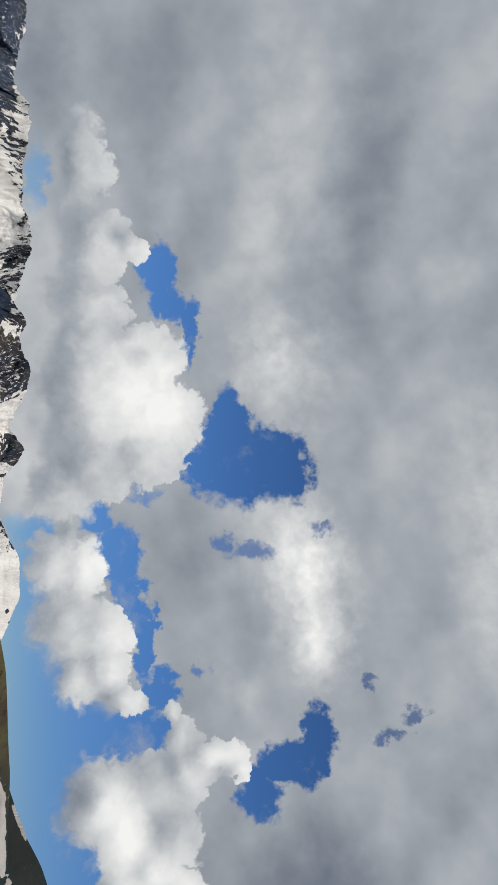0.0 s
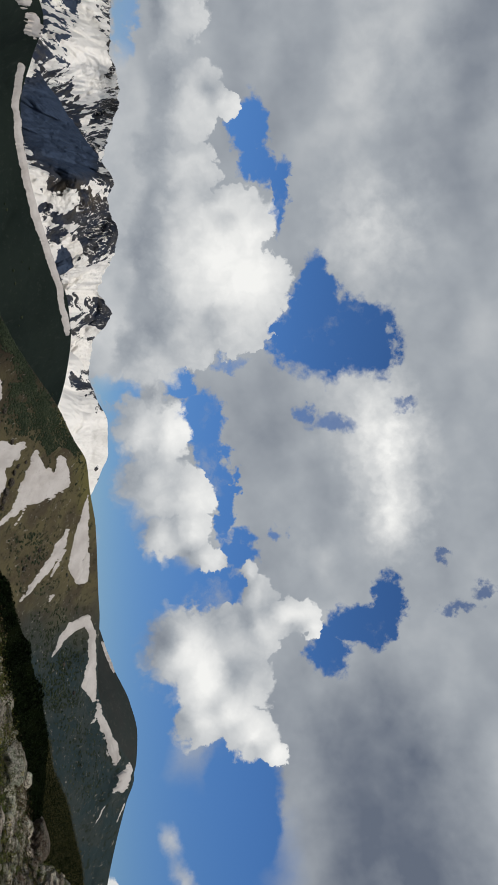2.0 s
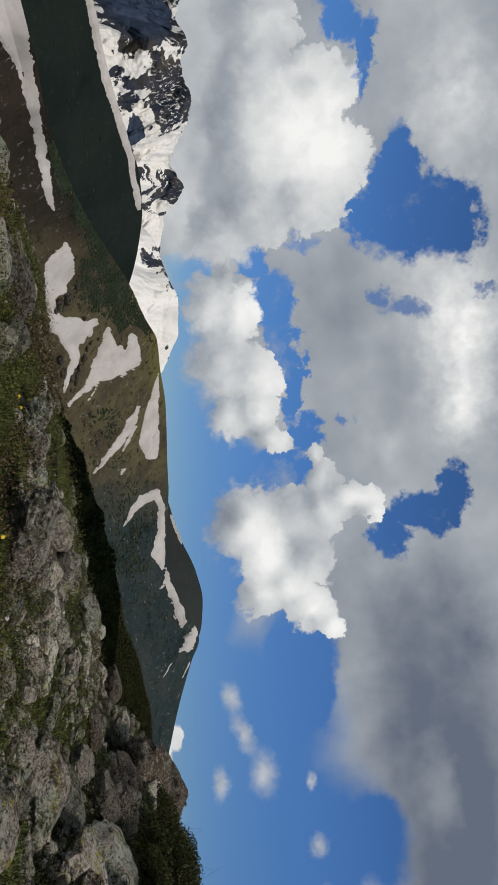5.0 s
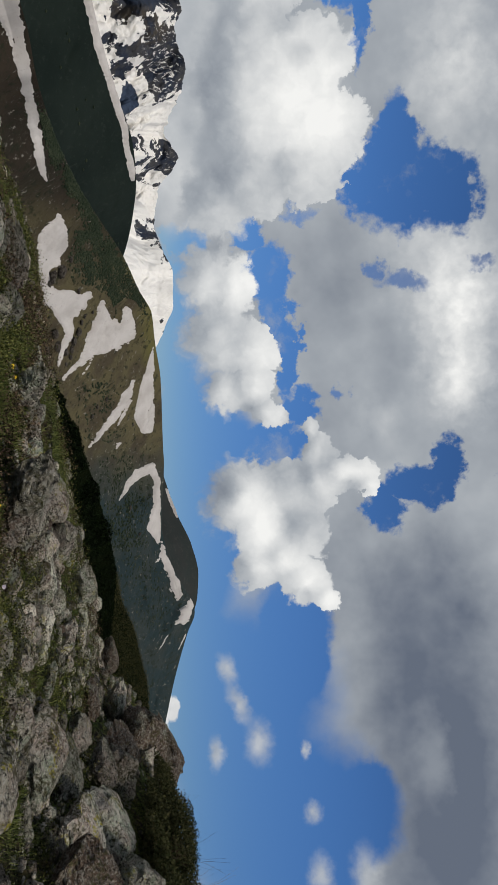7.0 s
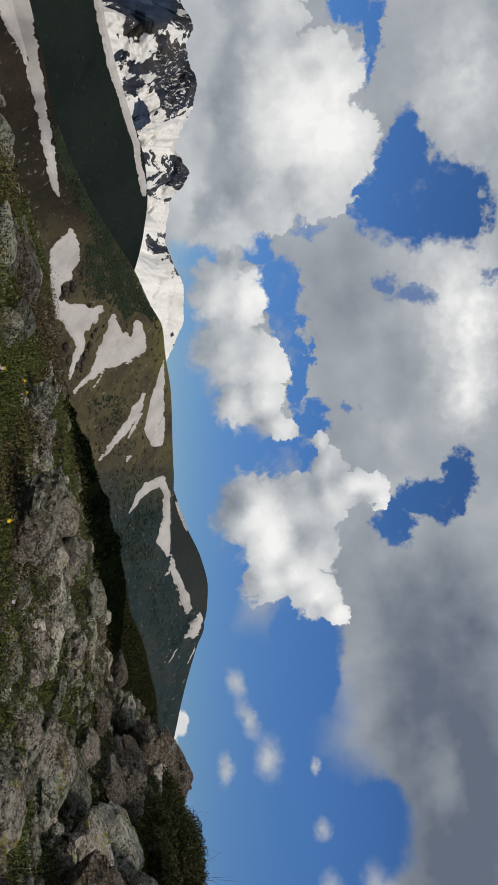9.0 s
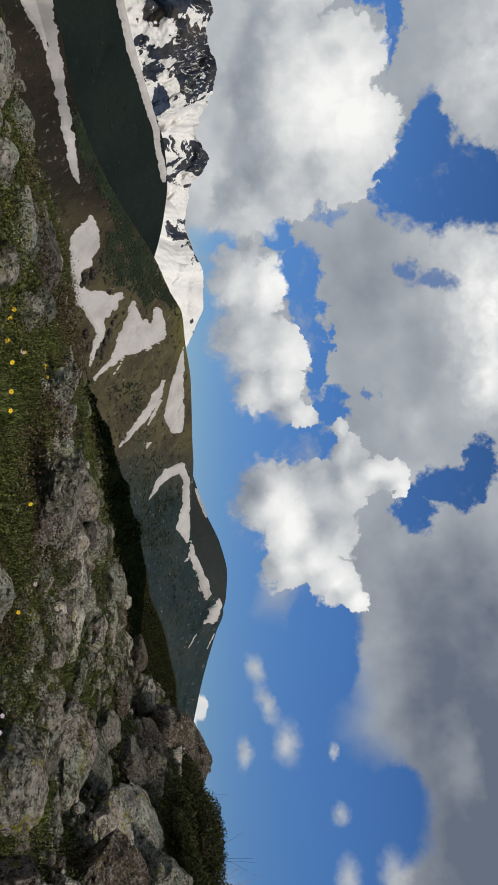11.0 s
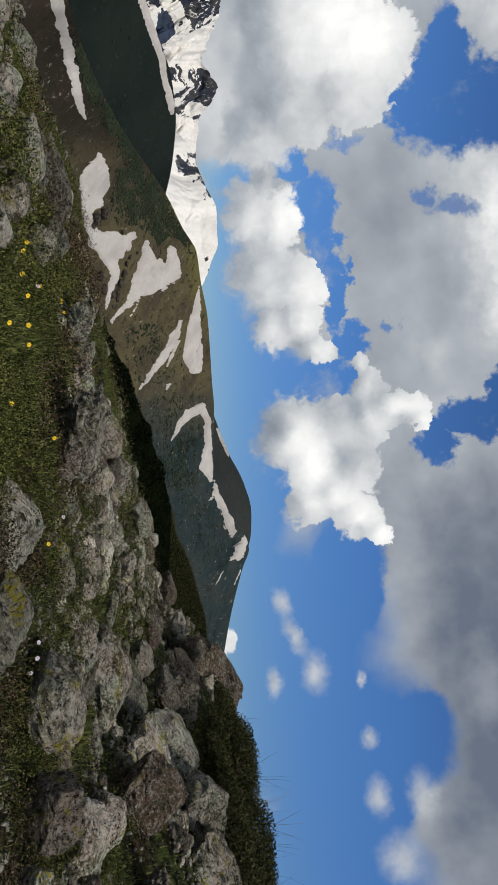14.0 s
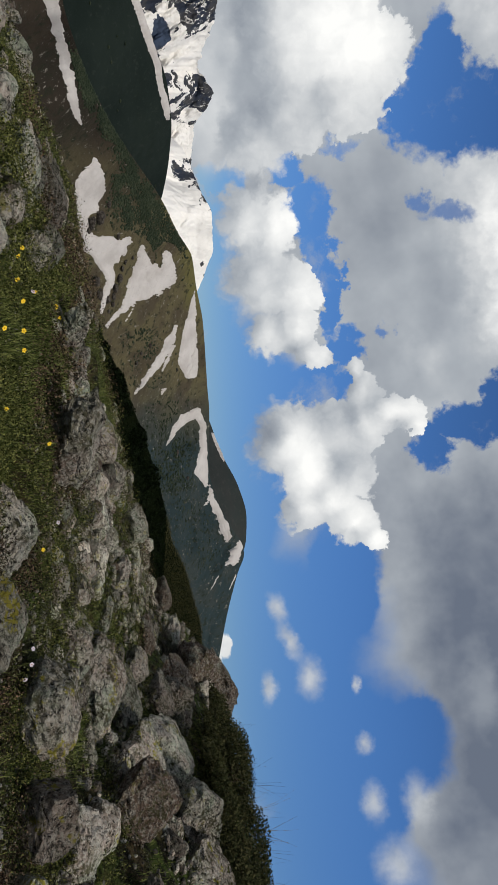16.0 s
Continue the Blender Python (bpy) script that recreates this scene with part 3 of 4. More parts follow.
tagged(RANGE_LEFT.build("mountain", M_PEAK, -7, 0.06, 170), "jagged snow-streaked rock mountains far across the valley", "mountain")
tagged(RANGE_MID.build("mountain", M_CRAG, -6, 0.05, 150), "steep dark crags streaked with snow", "mountain")
tagged(SNOW_CAP.build("mountain", M_CAP, -4, 0.06, 110), "smooth snow-covered dome in sunlight", "mountain")
tagged(HILL_BACK.build("hill", M_FARHILL, -3, 0.08, 90), "dark rounded grassy hilltop with thin snow streaks", "hill")
tagged(HILL_LEFT.build("hill", M_SHADESLOPE, -13, 0.1, 160), "smooth green slope, coloured dark for cloud shade, with a snow-edged ridge", "hill")
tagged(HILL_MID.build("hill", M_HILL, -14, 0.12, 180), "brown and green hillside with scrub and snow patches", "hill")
tagged(SPUR.build("shrub_bank", M_SHRUB, -14, 0.06, 120), "steep bank covered in low evergreen shrubs, coloured near black for shade", "shrubs")

# ======== snow patches on the hills ========


SNOW = []


def snow_patch(hill, branches, thick=1.6, step=0.035, wobble=0.65, label="patch of old grey-white snow lying on the hillside"):
    """Snow lying along strokes over a flank: (compass, rise, half width) in degrees along each. Its rim sinks into the grass."""
    branches = [np.array(b) for b in branches]
    SNOW.extend((hill, k) for k in branches)
    k = np.concatenate(branches)
    az = np.arange(k[:, 0].min() - 1.3, k[:, 0].max() + 1.3, step)
    el = np.arange(k[:, 1].min() - 1.2, k[:, 1].max() + 1.2, step)
    a, e = np.meshgrid(az, el)
    wa = a + wobble * 0.46 * fbm(a * 1.6, e * 1.2, 0, 5, 61, 0.62)
    we = e + wobble * 0.36 * fbm(a * 2.0, e * 1.2, 9, 5, 67, 0.62)
    m = np.full(a.shape, -9.0)
    for k in branches:
        for p, q in zip(k[:-1], k[1:]):
            d = q[:2] - p[:2]
            t = np.clip(((wa - p[0]) * d[0] + (we - p[1]) * d[1]) / (d @ d), 0, 1)
            dist = np.hypot(wa - p[0] - t * d[0], we - p[1] - t * d[1])
            m = np.maximum(m, p[2] + t * (q[2] - p[2]) - dist)
    # teeth of grass and stones along the rim
    m = m - 0.34 * wobble * np.abs(fbm(a * 4.0, e * 1.6, 3, 5, 63, 0.65))
    top = hill.ridge(a)[0] - 0.03
    m = np.minimum(m, (top - e) * 1.5)
    pts = hill.at(a, e)
    far = np.linalg.norm(pts, axis=-1)
    pts[..., 2] += thick * np.clip(m / 0.12, -1.0, 1.0) * far / 700 - 0.3 * (m < 0)
    on = m > -0.10
    keep = on[:-1, :-1] | on[1:, :-1] | on[:-1, 1:] | on[1:, 1:]
    return tagged(sheet("snow_patch", pts, M_SNOW, keep), label, "snow patch", "snow patches on the hills", "thing")


snow_patch(HILL_MID, [((-34.0, -9.6, 1.0), (-31.5, -9.2, 1.3), (-29.57, -9.0, 0.9), (-28.0, -8.44, 0.61), (-26.03, -8.05, 0.43), (-23.98, -7.81, 0.39), (-22.21, -7.54, 0.40), (-19.66, -7.22, 0.33), (-19.0, -6.93, 0.15))], label="long narrow strip of old snow on a dark slope")
snow_patch(HILL_MID, [((-16.46, -6.15, 0.24), (-15.52, -6.30, 0.85), (-14.46, -6.69, 1.13), (-13.61, -6.87, 0.85), (-12.52, -7.31, 0.36), (-11.34, -7.24, 0.32))], label="broad tongue of old snow on the brown slope")
snow_patch(HILL_MID, [((-11.18, -6.97, 0.41), (-10.53, -6.57, 0.89), (-10.28, -5.77, 1.17), (-10.43, -4.86, 0.65), (-10.90, -4.06, 0.24)),
                      ((-10.12, -5.94, 1.05), (-9.15, -5.84, 0.65), (-8.24, -5.48, 0.28), (-6.77, -6.14, 0.26), (-5.70, -6.40, 0.12))], label="branching old snow patch between dark crags")
snow_patch(HILL_MID, [((-9.9, -1.25, 0.3), (-8.3, -1.35, 0.75), (-7.7, -2.3, 0.8), (-6.9, -3.8, 0.55), (-5.7, -5.1, 0.22), (-4.7, -6.05, 0.1)), ((-10.3, -3.2, 0.2), (-9.1, -3.1, 0.7), (-7.7, -3.7, 0.7), (-6.5, -4.5, 0.3)),
                      ((-8.6, -2.4, 0.65), (-7.3, -3.0, 0.6)), ((-6.64, -3.65, 0.10), (-5.08, -4.64, 0.08))], 1.6, 0.03, label="forked old snow running out into thin gullies")
snow_patch(HILL_MID, [((-7.15, 0.55, 0.07), (-5.39, 0.36, 0.32), (-3.49, 0.09, 0.61), (-2.00, -0.01, 0.81), (-1.14, 0.09, 0.57))], wobble=0.4, label="tapering snow patch under the crest")
snow_patch(HILL_MID, [((-4.62, -0.86, 0.14), (-3.44, -1.37, 0.36), (-2.06, -2.23, 0.36), (-1.05, -2.96, 0.28), (0.50, -4.21, 0.12)), ((-3.06, -1.17, 0.20), (-1.24, -1.96, 0.10))], 1.6, 0.03, 0.6, "old snow filling a steep gully")
snow_patch(HILL_MID, [((0.01, -1.93, 0.16), (0.52, -2.16, 0.14))], 1.2, 0.03, label="small scrap of snow in the scree")
snow_patch(HILL_MID, [((4.55, -1.91, 0.08), (3.35, -1.31, 0.22), (2.43, -0.46, 0.41), (1.98, 0.55, 0.36), (2.99, 0.91, 0.28), (4.95, 0.93, 0.32), (6.59, 0.70, 0.53), (7.65, 1.06, 0.16))], 1.6, 0.03, 0.4, "hook-shaped snow cornice along a ridge")
snow_patch(HILL_MID, [((7.53, 1.35, 0.08), (8.74, 1.38, 0.32), (9.76, 1.82, 0.36), (11.03, 2.42, 0.41), (11.90, 2.6, 0.20)), ((8.52, 1.33, 0.16), (9.28, 0.78, 0.07))], 1.6, 0.03, label="ragged snow strip below the ridge")
snow_patch(HILL_MID, [((12.03, 3.55, 0.20), (12.86, 3.10, 0.49), (13.49, 2.80, 0.32), (13.81, 2.25, 0.07))], 1.6, 0.03, label="small snow patch near the summit")
snow_patch(HILL_MID, [((14.5, 1.75, 0.055), (15.5, 1.15, 0.05))], 1.2, 0.02, 0.2, "thin streak of snow low on the hill")
snow_patch(HILL_MID, [((14.55, 3.05, 0.055), (15.6, 2.5, 0.05))], 1.2, 0.02, 0.2, "thin streak of snow under the ridge")
snow_patch(HILL_LEFT, [((-36.97, -3.85, 0.26), (-34.82, -4.3, 0.24), (-31.93, -4.05, 0.27), (-27.8, -3.22, 0.30), (-25.1, -2.3, 0.26), (-22.63, -1.5, 0.25), (-21.18, -1.28, 0.2), (-19.84, -1.0, 0.26), (-19.23, -0.95, 0.15))], 2.0, 0.03, 0.32, label="long snow cornice along the edge of a green ridge")
snow_patch(HILL_LEFT, [((-42.2, -4.2, 0.7), (-41.16, -3.82, 0.70))], 4.0, wobble=1.0)
snow_patch(HILL_LEFT, [((-39.83, -3.22, 0.40), (-39.12, -3.1, 0.50))], 4.0, wobble=1.0)
snow_patch(HILL_BACK, [((3.6, 1.62, 0.07), (4.8, 2.04, 0.10), (5.8, 2.44, 0.07))], 3.0, 0.02, 0.15, "thin line of snow under a dark summit")


# ======== scattered growth ========


def swarm(name, verts, faces, places, spins, sizes, material):
    """Many copies of one small shape joined into one mesh; spins are 3 x 3 matrices."""
    v, f = np.array(verts, float), np.array(faces, int)
    pts = np.einsum("nij,vj->nvi", spins, v) * np.asarray(sizes).reshape(len(places), 1, -1) + np.asarray(places)[:, None, :]
    tri = (f[None] + (np.arange(len(places)) * len(v))[:, None, None]).reshape(-1, f.shape[1])
    me = bpy.data.meshes.new(name)
    me.vertices.add(pts.size // 3)
    me.vertices.foreach_set("co", pts.astype(np.float32).ravel())
    me.loops.add(tri.size)
    me.loops.foreach_set("vertex_index", tri.astype(np.int32).ravel())
    me.polygons.add(len(tri))
    me.polygons.foreach_set("loop_start", np.arange(0, tri.size, f.shape[1], dtype=np.int32))
    me.update(calc_edges=True)
    me.materials.append(material)
    return new(name, me)


def turns(rng, n, tilt=180.0):
    """Random turns about the upright, tipped over by up to tilt degrees."""
    a, b, c = rng.uniform(0, 2 * np.pi, n), np.radians(rng.uniform(-tilt, tilt, n)), np.radians(rng.uniform(-tilt, tilt, n))
    o, i = np.zeros(n), np.ones(n)
    rz = np.stack([np.stack([np.cos(a), -np.sin(a), o], -1), np.stack([np.sin(a), np.cos(a), o], -1), np.stack([o, o, i], -1)], 1)
    rx = np.stack([np.stack([i, o, o], -1), np.stack([o, np.cos(b), -np.sin(b)], -1), np.stack([o, np.sin(b), np.cos(b)], -1)], 1)
    ry = np.stack([np.stack([np.cos(c), o, np.sin(c)], -1), np.stack([o, i, o], -1), np.stack([-np.sin(c), o, np.cos(c)], -1)], 1)
    return rz @ rx @ ry


def ico(level, seed, rough=0.25, freq=1.6):
    bm = bmesh.new()
    bmesh.ops.create_icosphere(bm, subdivisions=level, radius=1)
    v = np.array([x.co[:] for x in bm.verts])
    f = np.array([[x.index for x in p.verts] for p in bm.faces])
    bm.free()
    return v * (1 + rough * fbm(v[:, 0] * freq + seed, v[:, 1] * freq, v[:, 2] * freq, 3, seed))[:, None], f


def leafy(name, dark, light, scale, power=1.0):
    """Leaves that differ one by one."""
    def colour(n, p):
        each = n.add("ShaderNodeNewGeometry", 8)
        return n.mix(n.math("MULTIPLY", n.math("POWER", each, power), n.step(n.noise(p, scale, 3), 0.3, 0.7, 0.5, 1.0)), (*dark, 1), (*light, 1))
    return surface(name, colour, rough=0.7, spec=0.04)


# the bank's leaves: its shade is part of these dark greens
M_SHADED_LEAF = leafy("shaded_evergreen_leaf", (0.0016, 0.0035, 0.001), (0.012, 0.021, 0.006), 1.5, 1.8)
M_SCRUB = leafy("scrub", (0.012, 0.019, 0.012), (0.048, 0.058, 0.034), 0.05)
M_GRASS = leafy("grass_blade", (0.022, 0.037, 0.008), (0.29, 0.31, 0.10), 2.0, 1.7)
# herb, heather and moss: the near-black tones imitate shade inside the cushions
M_HERB = leafy("herb_leaf", (0.006, 0.009, 0.003), (0.25, 0.25, 0.14), 3.0, 3.0)
M_SHRUBLEAF = leafy("shrub_leaf", (0.018, 0.024, 0.008), (0.10, 0.088, 0.040), 4.0, 1.6)
M_BANKGRASS = leafy("bank_grass", (0.036, 0.036, 0.013), (0.085, 0.076, 0.034), 0.4, 1.0)
M_HEATHER = leafy("heather", (0.006, 0.0045, 0.003), (0.30, 0.20, 0.13), 3.0, 2.6)
M_MOSS = leafy("moss", (0.011, 0.017, 0.004), (0.25, 0.25, 0.075), 3.0, 2.0)
M_STRAW = leafy("dry_stem", (0.10, 0.085, 0.05), (0.22, 0.19, 0.12), 2.0)


def on_snow(hill, a, e):
    hit = np.zeros(a.shape, bool)
    for h, k in SNOW:
        if h is hill:
            for p, q in zip(k[:-1], k[1:]):
                d = q[:2] - p[:2]
                t = np.clip(((a - p[0]) * d[0] + (e - p[1]) * d[1]) / (d @ d), 0, 1)
                hit |= np.hypot(a - p[0] - t * d[0], e - p[1] - t * d[1]) < np.maximum(p[2], q[2]) + 0.12
    return hit


def hill_scrub(hill, zones, name, label, seed):
    """Clumps of scrub: zones of compass and rise limits, number and size in metres."""
    rng = np.random.default_rng(seed)
    v, f = ico(1, seed, 0.7, 2.5)
    spots, sizes = [], []
    for a0, a1, e0, e1, lean, count, size in zones:
        t, w = rng.uniform(0, 1, count * 3), rng.normal(0, 0.6, count * 3)
        a = a0 + (a1 - a0) * t
        e = e0 + (e1 - e0) * t + w * lean
        ok = (fbm(a * 1.1, e * 1.7, 0, 3, seed) + rng.uniform(-0.5, 0.5, a.shape) > -0.05) & ~on_snow(hill, a, e) & (e < hill.ridge(a)[0] - 0.03)
        spots.append(hill.at(a[ok][:count], e[ok][:count]))
        k = len(spots[-1])
        sizes.append(np.stack([rng.uniform(0.5, 1.3, k) * size, rng.uniform(0.5, 1.3, k) * size, rng.uniform(0.4, 0.8, k) * size], -1))
    spots, sizes = np.concatenate(spots), np.concatenate(sizes)
    return tagged(swarm(name, v, f, spots, turns(rng, len(spots), 15), sizes, M_SCRUB), label, "scrub", kind="stuff")


hill_scrub(HILL_MID, ((-24, -16, -7.7, -3.7, 0.55, 2000, 1.15), (-16, -9.6, -3.7, 0.0, 0.7, 1900, 1.2), (-15.5, -9.5, -4.4, -1.9, 1.0, 1500, 1.2), (-14, -8, -4.5, -2.0, 1.2, 500, 1.3), (-4.5, 0, -3.4, -3.0, 1.3, 220, 1.4), (1, 8, -1.6, -2.0, 1.3, 600, 1.4),
                      (4, 14, -0.6, 0.6, 1.2, 450, 1.4)), "scrub", "dark low scrub scattered over the hillside", 71)
hill_scrub(HILL_LEFT, ((-34, -14, -5.5, -2.6, 1.8, 14, 3.2),), "scrub", "few dark bushes on a smooth slope", 72)

LEAF_V, LEAF_F = ((0, -0.5, 0), (0.28, 0, 0.08), (0, 0.5, 0), (-0.28, 0, 0.08)), ((0, 1, 2, 3),)


def hill_outcrop(az, el, size, seed):
    """A dark crag standing out of the snow on the hillside."""
    p = HILL_MID.at(np.array([az]), np.array([el]))[0]
    ob = new("outcrop", CRAGS[seed % len(CRAGS)])
    ob.matrix_world = pose(p[0], p[1], p[2] + size * 0.25, 0, 0, 40 * seed) @ Matrix.Diagonal((size, size * 0.8, size * 0.6, 1))
    tagged(ob, "dark craggy outcrop bare of snow on the hillside", "rock", "crags on the hill", "thing")


def bank_shrubs():
    rng = np.random.default_rng(73)
    n = 130000
    a = rng.uniform(-8, 24, n)
    top = SPUR.ridge(a)[0]
    e = top - rng.uniform(0, 1, n) ** 1.2 * 6.0
    p = SPUR.at(a, e)
    lump = fbm(p[:, 0] * 0.6, p[:, 1] * 0.6, p[:, 2] * 0.6, 3, 74)
    dry = e + 0.25 * lump > -2.15 - 0.07 * (a - 9)
    p[:, 2] += rng.uniform(-0.1, 0.2, n) + 0.4 * lump * ~dry
    size = rng.uniform(0.09, 0.22, n) * np.where(dry, 0.6, 1.0)
    spin = turns(rng, n, 60)
    # these dark leaves also fill the shadow gap below the grass
    tagged(swarm("bank_foliage", LEAF_V, LEAF_F, p[~dry], spin[~dry], size[~dry], M_SHADED_LEAF), "dense evergreen shrub foliage on a steep bank, coloured dark for shade", "shrubs", kind="stuff")
    tagged(swarm("bank_grass", LEAF_V, LEAF_F, p[dry], spin[dry], size[dry], M_BANKGRASS), "brown-green grass on top of a steep bank", "grass", kind="stuff")


bank_shrubs()

# ======== rocks on the slope ========


def rock_colour(tone, warm, lichen, single=True):
    """Weathered stone with dark cracks, pale crusts and a few yellow lichens; every rock differs a little."""
    def colour(n, p):
        each = n.add("ShaderNodeObjectInfo", 5) if single else n.add("ShaderNodeNewGeometry", 8)
        p = n.vec("ADD", n.scaled(n.add("ShaderNodeNewGeometry", 0), 6.0), n.scaled(n.add("ShaderNodeCombineXYZ", inputs={0: each, 1: each, 2: each}), 40.0))
        bed = n.vec("MULTIPLY", n.vec("ADD", p, n.scaled(n.noise(p, 0.8, 3, 0.5, True), 1.2)), (1.0, 1.0, 1.15))
        base = n.mix(n.step(n.noise(bed, 3.2, 8, 0.7), 0.35, 0.65), (tone * 0.62, tone * 0.59, tone * 0.53, 1), (tone * 1.25, tone * 1.20, tone * 1.10, 1))
        tint = n.mix(n.step(n.noise(n.vec("ADD", p, (5, 2, 8)), 0.7, 3, 0.5), 0.40, 0.60), (0.88, 1.04, 0.92, 1), (1.10, 0.98, 0.96, 1))
        base = n.mix(1.0, base, tint, "MULTIPLY")
        plate = n.step(n.noise(n.vec("ADD", p, (1, 6, 2)), 1.7, 6, 0.62), 0.52, 0.545, 0.0, 0.65 - 0.4 * warm)  # crusts with a sharp rim
        base = n.mix(plate, base, (tone * 1.45, tone * (1.40 - 0.10 * lichen), tone * (1.26 - 0.06 * lichen), 1))
        base = n.mix(n.step(n.noise(p, 1.1, 3), 0.50 - 0.3 * warm, 0.68 - 0.2 * warm, 0.0, warm), base, (0.135, 0.085, 0.060, 1))
        base = n.mix(n.step(n.noise(p, 6.0, 8, 0.75), 0.51, 0.54, 0.0, 0.9 - 0.6 * warm), base, (0.58, 0.565, 0.52, 1))
        base = n.mix(n.step(n.noise(p, 17.0, 5, 0.8), 0.57, 0.60, 0.0, 0.95 - 0.7 * warm), base, (0.72, 0.70, 0.65, 1))
        base = n.mix(n.math("MULTIPLY", n.step(n.noise(n.vec("ADD", p, (7, 3, 1)), 13.0, 6, 0.8), 0.53, 0.58, 0.0, 0.95), n.step(n.noise(n.vec("ADD", p, (2, 7, 5)), 1.3, 3, 0.5), 0.42, 0.56, 0.15, 1.0)), base, (0.035, 0.034, 0.024, 1))
        base = n.mix(n.step(n.noise(bed, 7.0, 9, 0.78), 0.455, 0.415, 0.0, 0.95), base, (0.014, 0.012, 0.010, 1))
        vein = n.math("ABSOLUTE", n.math("SUBTRACT", n.noise(n.vec("MULTIPLY", bed, (0.7, 0.7, 1.3)), 1.5, 7, 0.68), 0.5))
        base = n.mix(n.step(vein, 0.010, 0.002, 0.0, 0.85), base, (0.012, 0.011, 0.009, 1))
        gold = n.math("MULTIPLY", n.step(n.noise(p, 1.5, 2), 0.64 - 0.07 * lichen, 0.68 - 0.06 * lichen), n.step(n.noise(p, 9.0, 4, 0.6), 0.46, 0.56))
        base = n.mix(n.math("MULTIPLY", gold, lichen), base, (0.34, 0.31, 0.05, 1))
        moss = n.math("MULTIPLY", n.step(n.noise(n.vec("ADD", p, (3, 9, 4)), 0.9, 4, 0.6), 0.50, 0.60), n.step(n.noise(p, 7.0, 6, 0.7), 0.45, 0.56, 0.0, 0.85))
        base = n.mix(moss, base, n.mix(n.noise(p, 2.0, 2), (0.034, 0.030, 0.012, 1), (0.085, 0.085, 0.030, 1)))
        dark, light = ((0.50, 0.475, 0.44, 1), (1.26, 1.22, 1.14, 1)) if single else ((0.20, 0.185, 0.165, 1), (1.45, 1.40, 1.30, 1))
        return n.mix(1.0, base, n.mix(each, dark, light), "MULTIPLY")
    return colour


def rock_bump(n, p):
    each = n.add("ShaderNodeObjectInfo", 5)
    p = n.vec("ADD", n.scaled(n.add("ShaderNodeNewGeometry", 0), 6.0), n.scaled(n.add("ShaderNodeCombineXYZ", inputs={0: each, 1: each, 2: each}), 40.0))
    bed = n.vec("MULTIPLY", n.vec("ADD", p, n.scaled(n.noise(p, 0.8, 3, 0.5, True), 1.2)), (1.0, 1.0, 1.15))
    cracks = n.add("ShaderNodeTexVoronoi", 0, inputs={"Vector": n.vec("ADD", bed, n.scaled(n.noise(p, 3.0, 4, 0.6, True), 0.6)), "Scale": 1.7}, feature="DISTANCE_TO_EDGE")
    return n.math("ADD", n.math("ADD", n.noise(bed, 4, 10, 0.78), n.step(cracks, 0.0, 0.12, 0.0, 0.7)), n.math("MULTIPLY", n.noise(p, 24, 5, 0.75), 0.5))


M_RUBBLE = surface("rubble", rock_colour(0.44, 0.35, 0.5, False), bump=rock_bump, strength=1.0, distance=0.03, spec=0.10)
M_ROCK = surface("grey_rock", rock_colour(0.47, 0.25, 0.6), bump=rock_bump, strength=1.0, distance=0.05, spec=0.10)
M_ROCK_BROWN = surface("brown_rock", rock_colour(0.22, 0.85, 0.2), bump=rock_bump, strength=1.0, distance=0.05, spec=0.2)
M_ROCK_PALE = surface("pale_lichen_rock", rock_colour(0.42, 0.40, 1.0), bump=rock_bump, strength=1.0, distance=0.025, spec=0.12)


def broken(seed, level, cuts, rough):
    """Points and faces of a broken, layered stone about one unit in radius."""
    rng = np.random.default_rng(seed)
    v, f = ico(level, seed, 0.25, 0.9)
    for _ in range(cuts):
        d = rng.normal(size=3)
        d /= np.linalg.norm(d)
        over = np.maximum(v @ d - rng.uniform(0.45, 0.8), 0)
        v = v - over[:, None] * d * 0.92
    bed = v[:, 2] * 3.0 + 0.8 * fbm(v[:, 0], v[:, 1], v[:, 2], 2, seed + 3)
    side = 1 + rough * (0.25 * np.abs(np.mod(bed, 1) - 0.5) * 2 - 0.12)
    v[:, :2] *= side[:, None]
    if level > 3:  # small chips and pits
        v *= (1 + rough * 0.22 * ridged(v[:, 0] * 8, v[:, 1] * 8, v[:, 2] * 12, 3, seed + 9, 0.6))[:, None]
    v *= (1 + rough * 0.6 * ridged(v[:, 0] * 2.4, v[:, 1] * 2.4, v[:, 2] * 2.8, 5, seed + 5, 0.62))[:, None]
    return v, f


def rock_mesh(seed, level, cuts, rough):
    v, f = broken(seed, level, cuts, rough)
    me = bpy.data.meshes.new("rock")
    me.from_pydata(v.tolist(), [], f.tolist())
    me.polygons.foreach_set("use_smooth", np.ones(len(me.polygons), bool))
    me.set_sharp_from_angle(angle=radians(38))
    return me


def with_material(me, m):
    me = me.copy()
    me.materials.append(m)
    return me


def place_rock(name, me, x, y, w, d, h, turn, lean, sink, label, group=""):
    r, az = math.hypot(x, y), math.degrees(math.atan2(x, y))
    z = float(ground_z(np.array([r]), np.array([az]))[0])
    ob = new(name, me)
    ob.matrix_world = pose(x, y, z + h * (1 - sink), lean[0], lean[1], -az + turn) @ Matrix.Diagonal((w, d, h, 1))
    return tagged(ob, label, "rock", group, "thing")


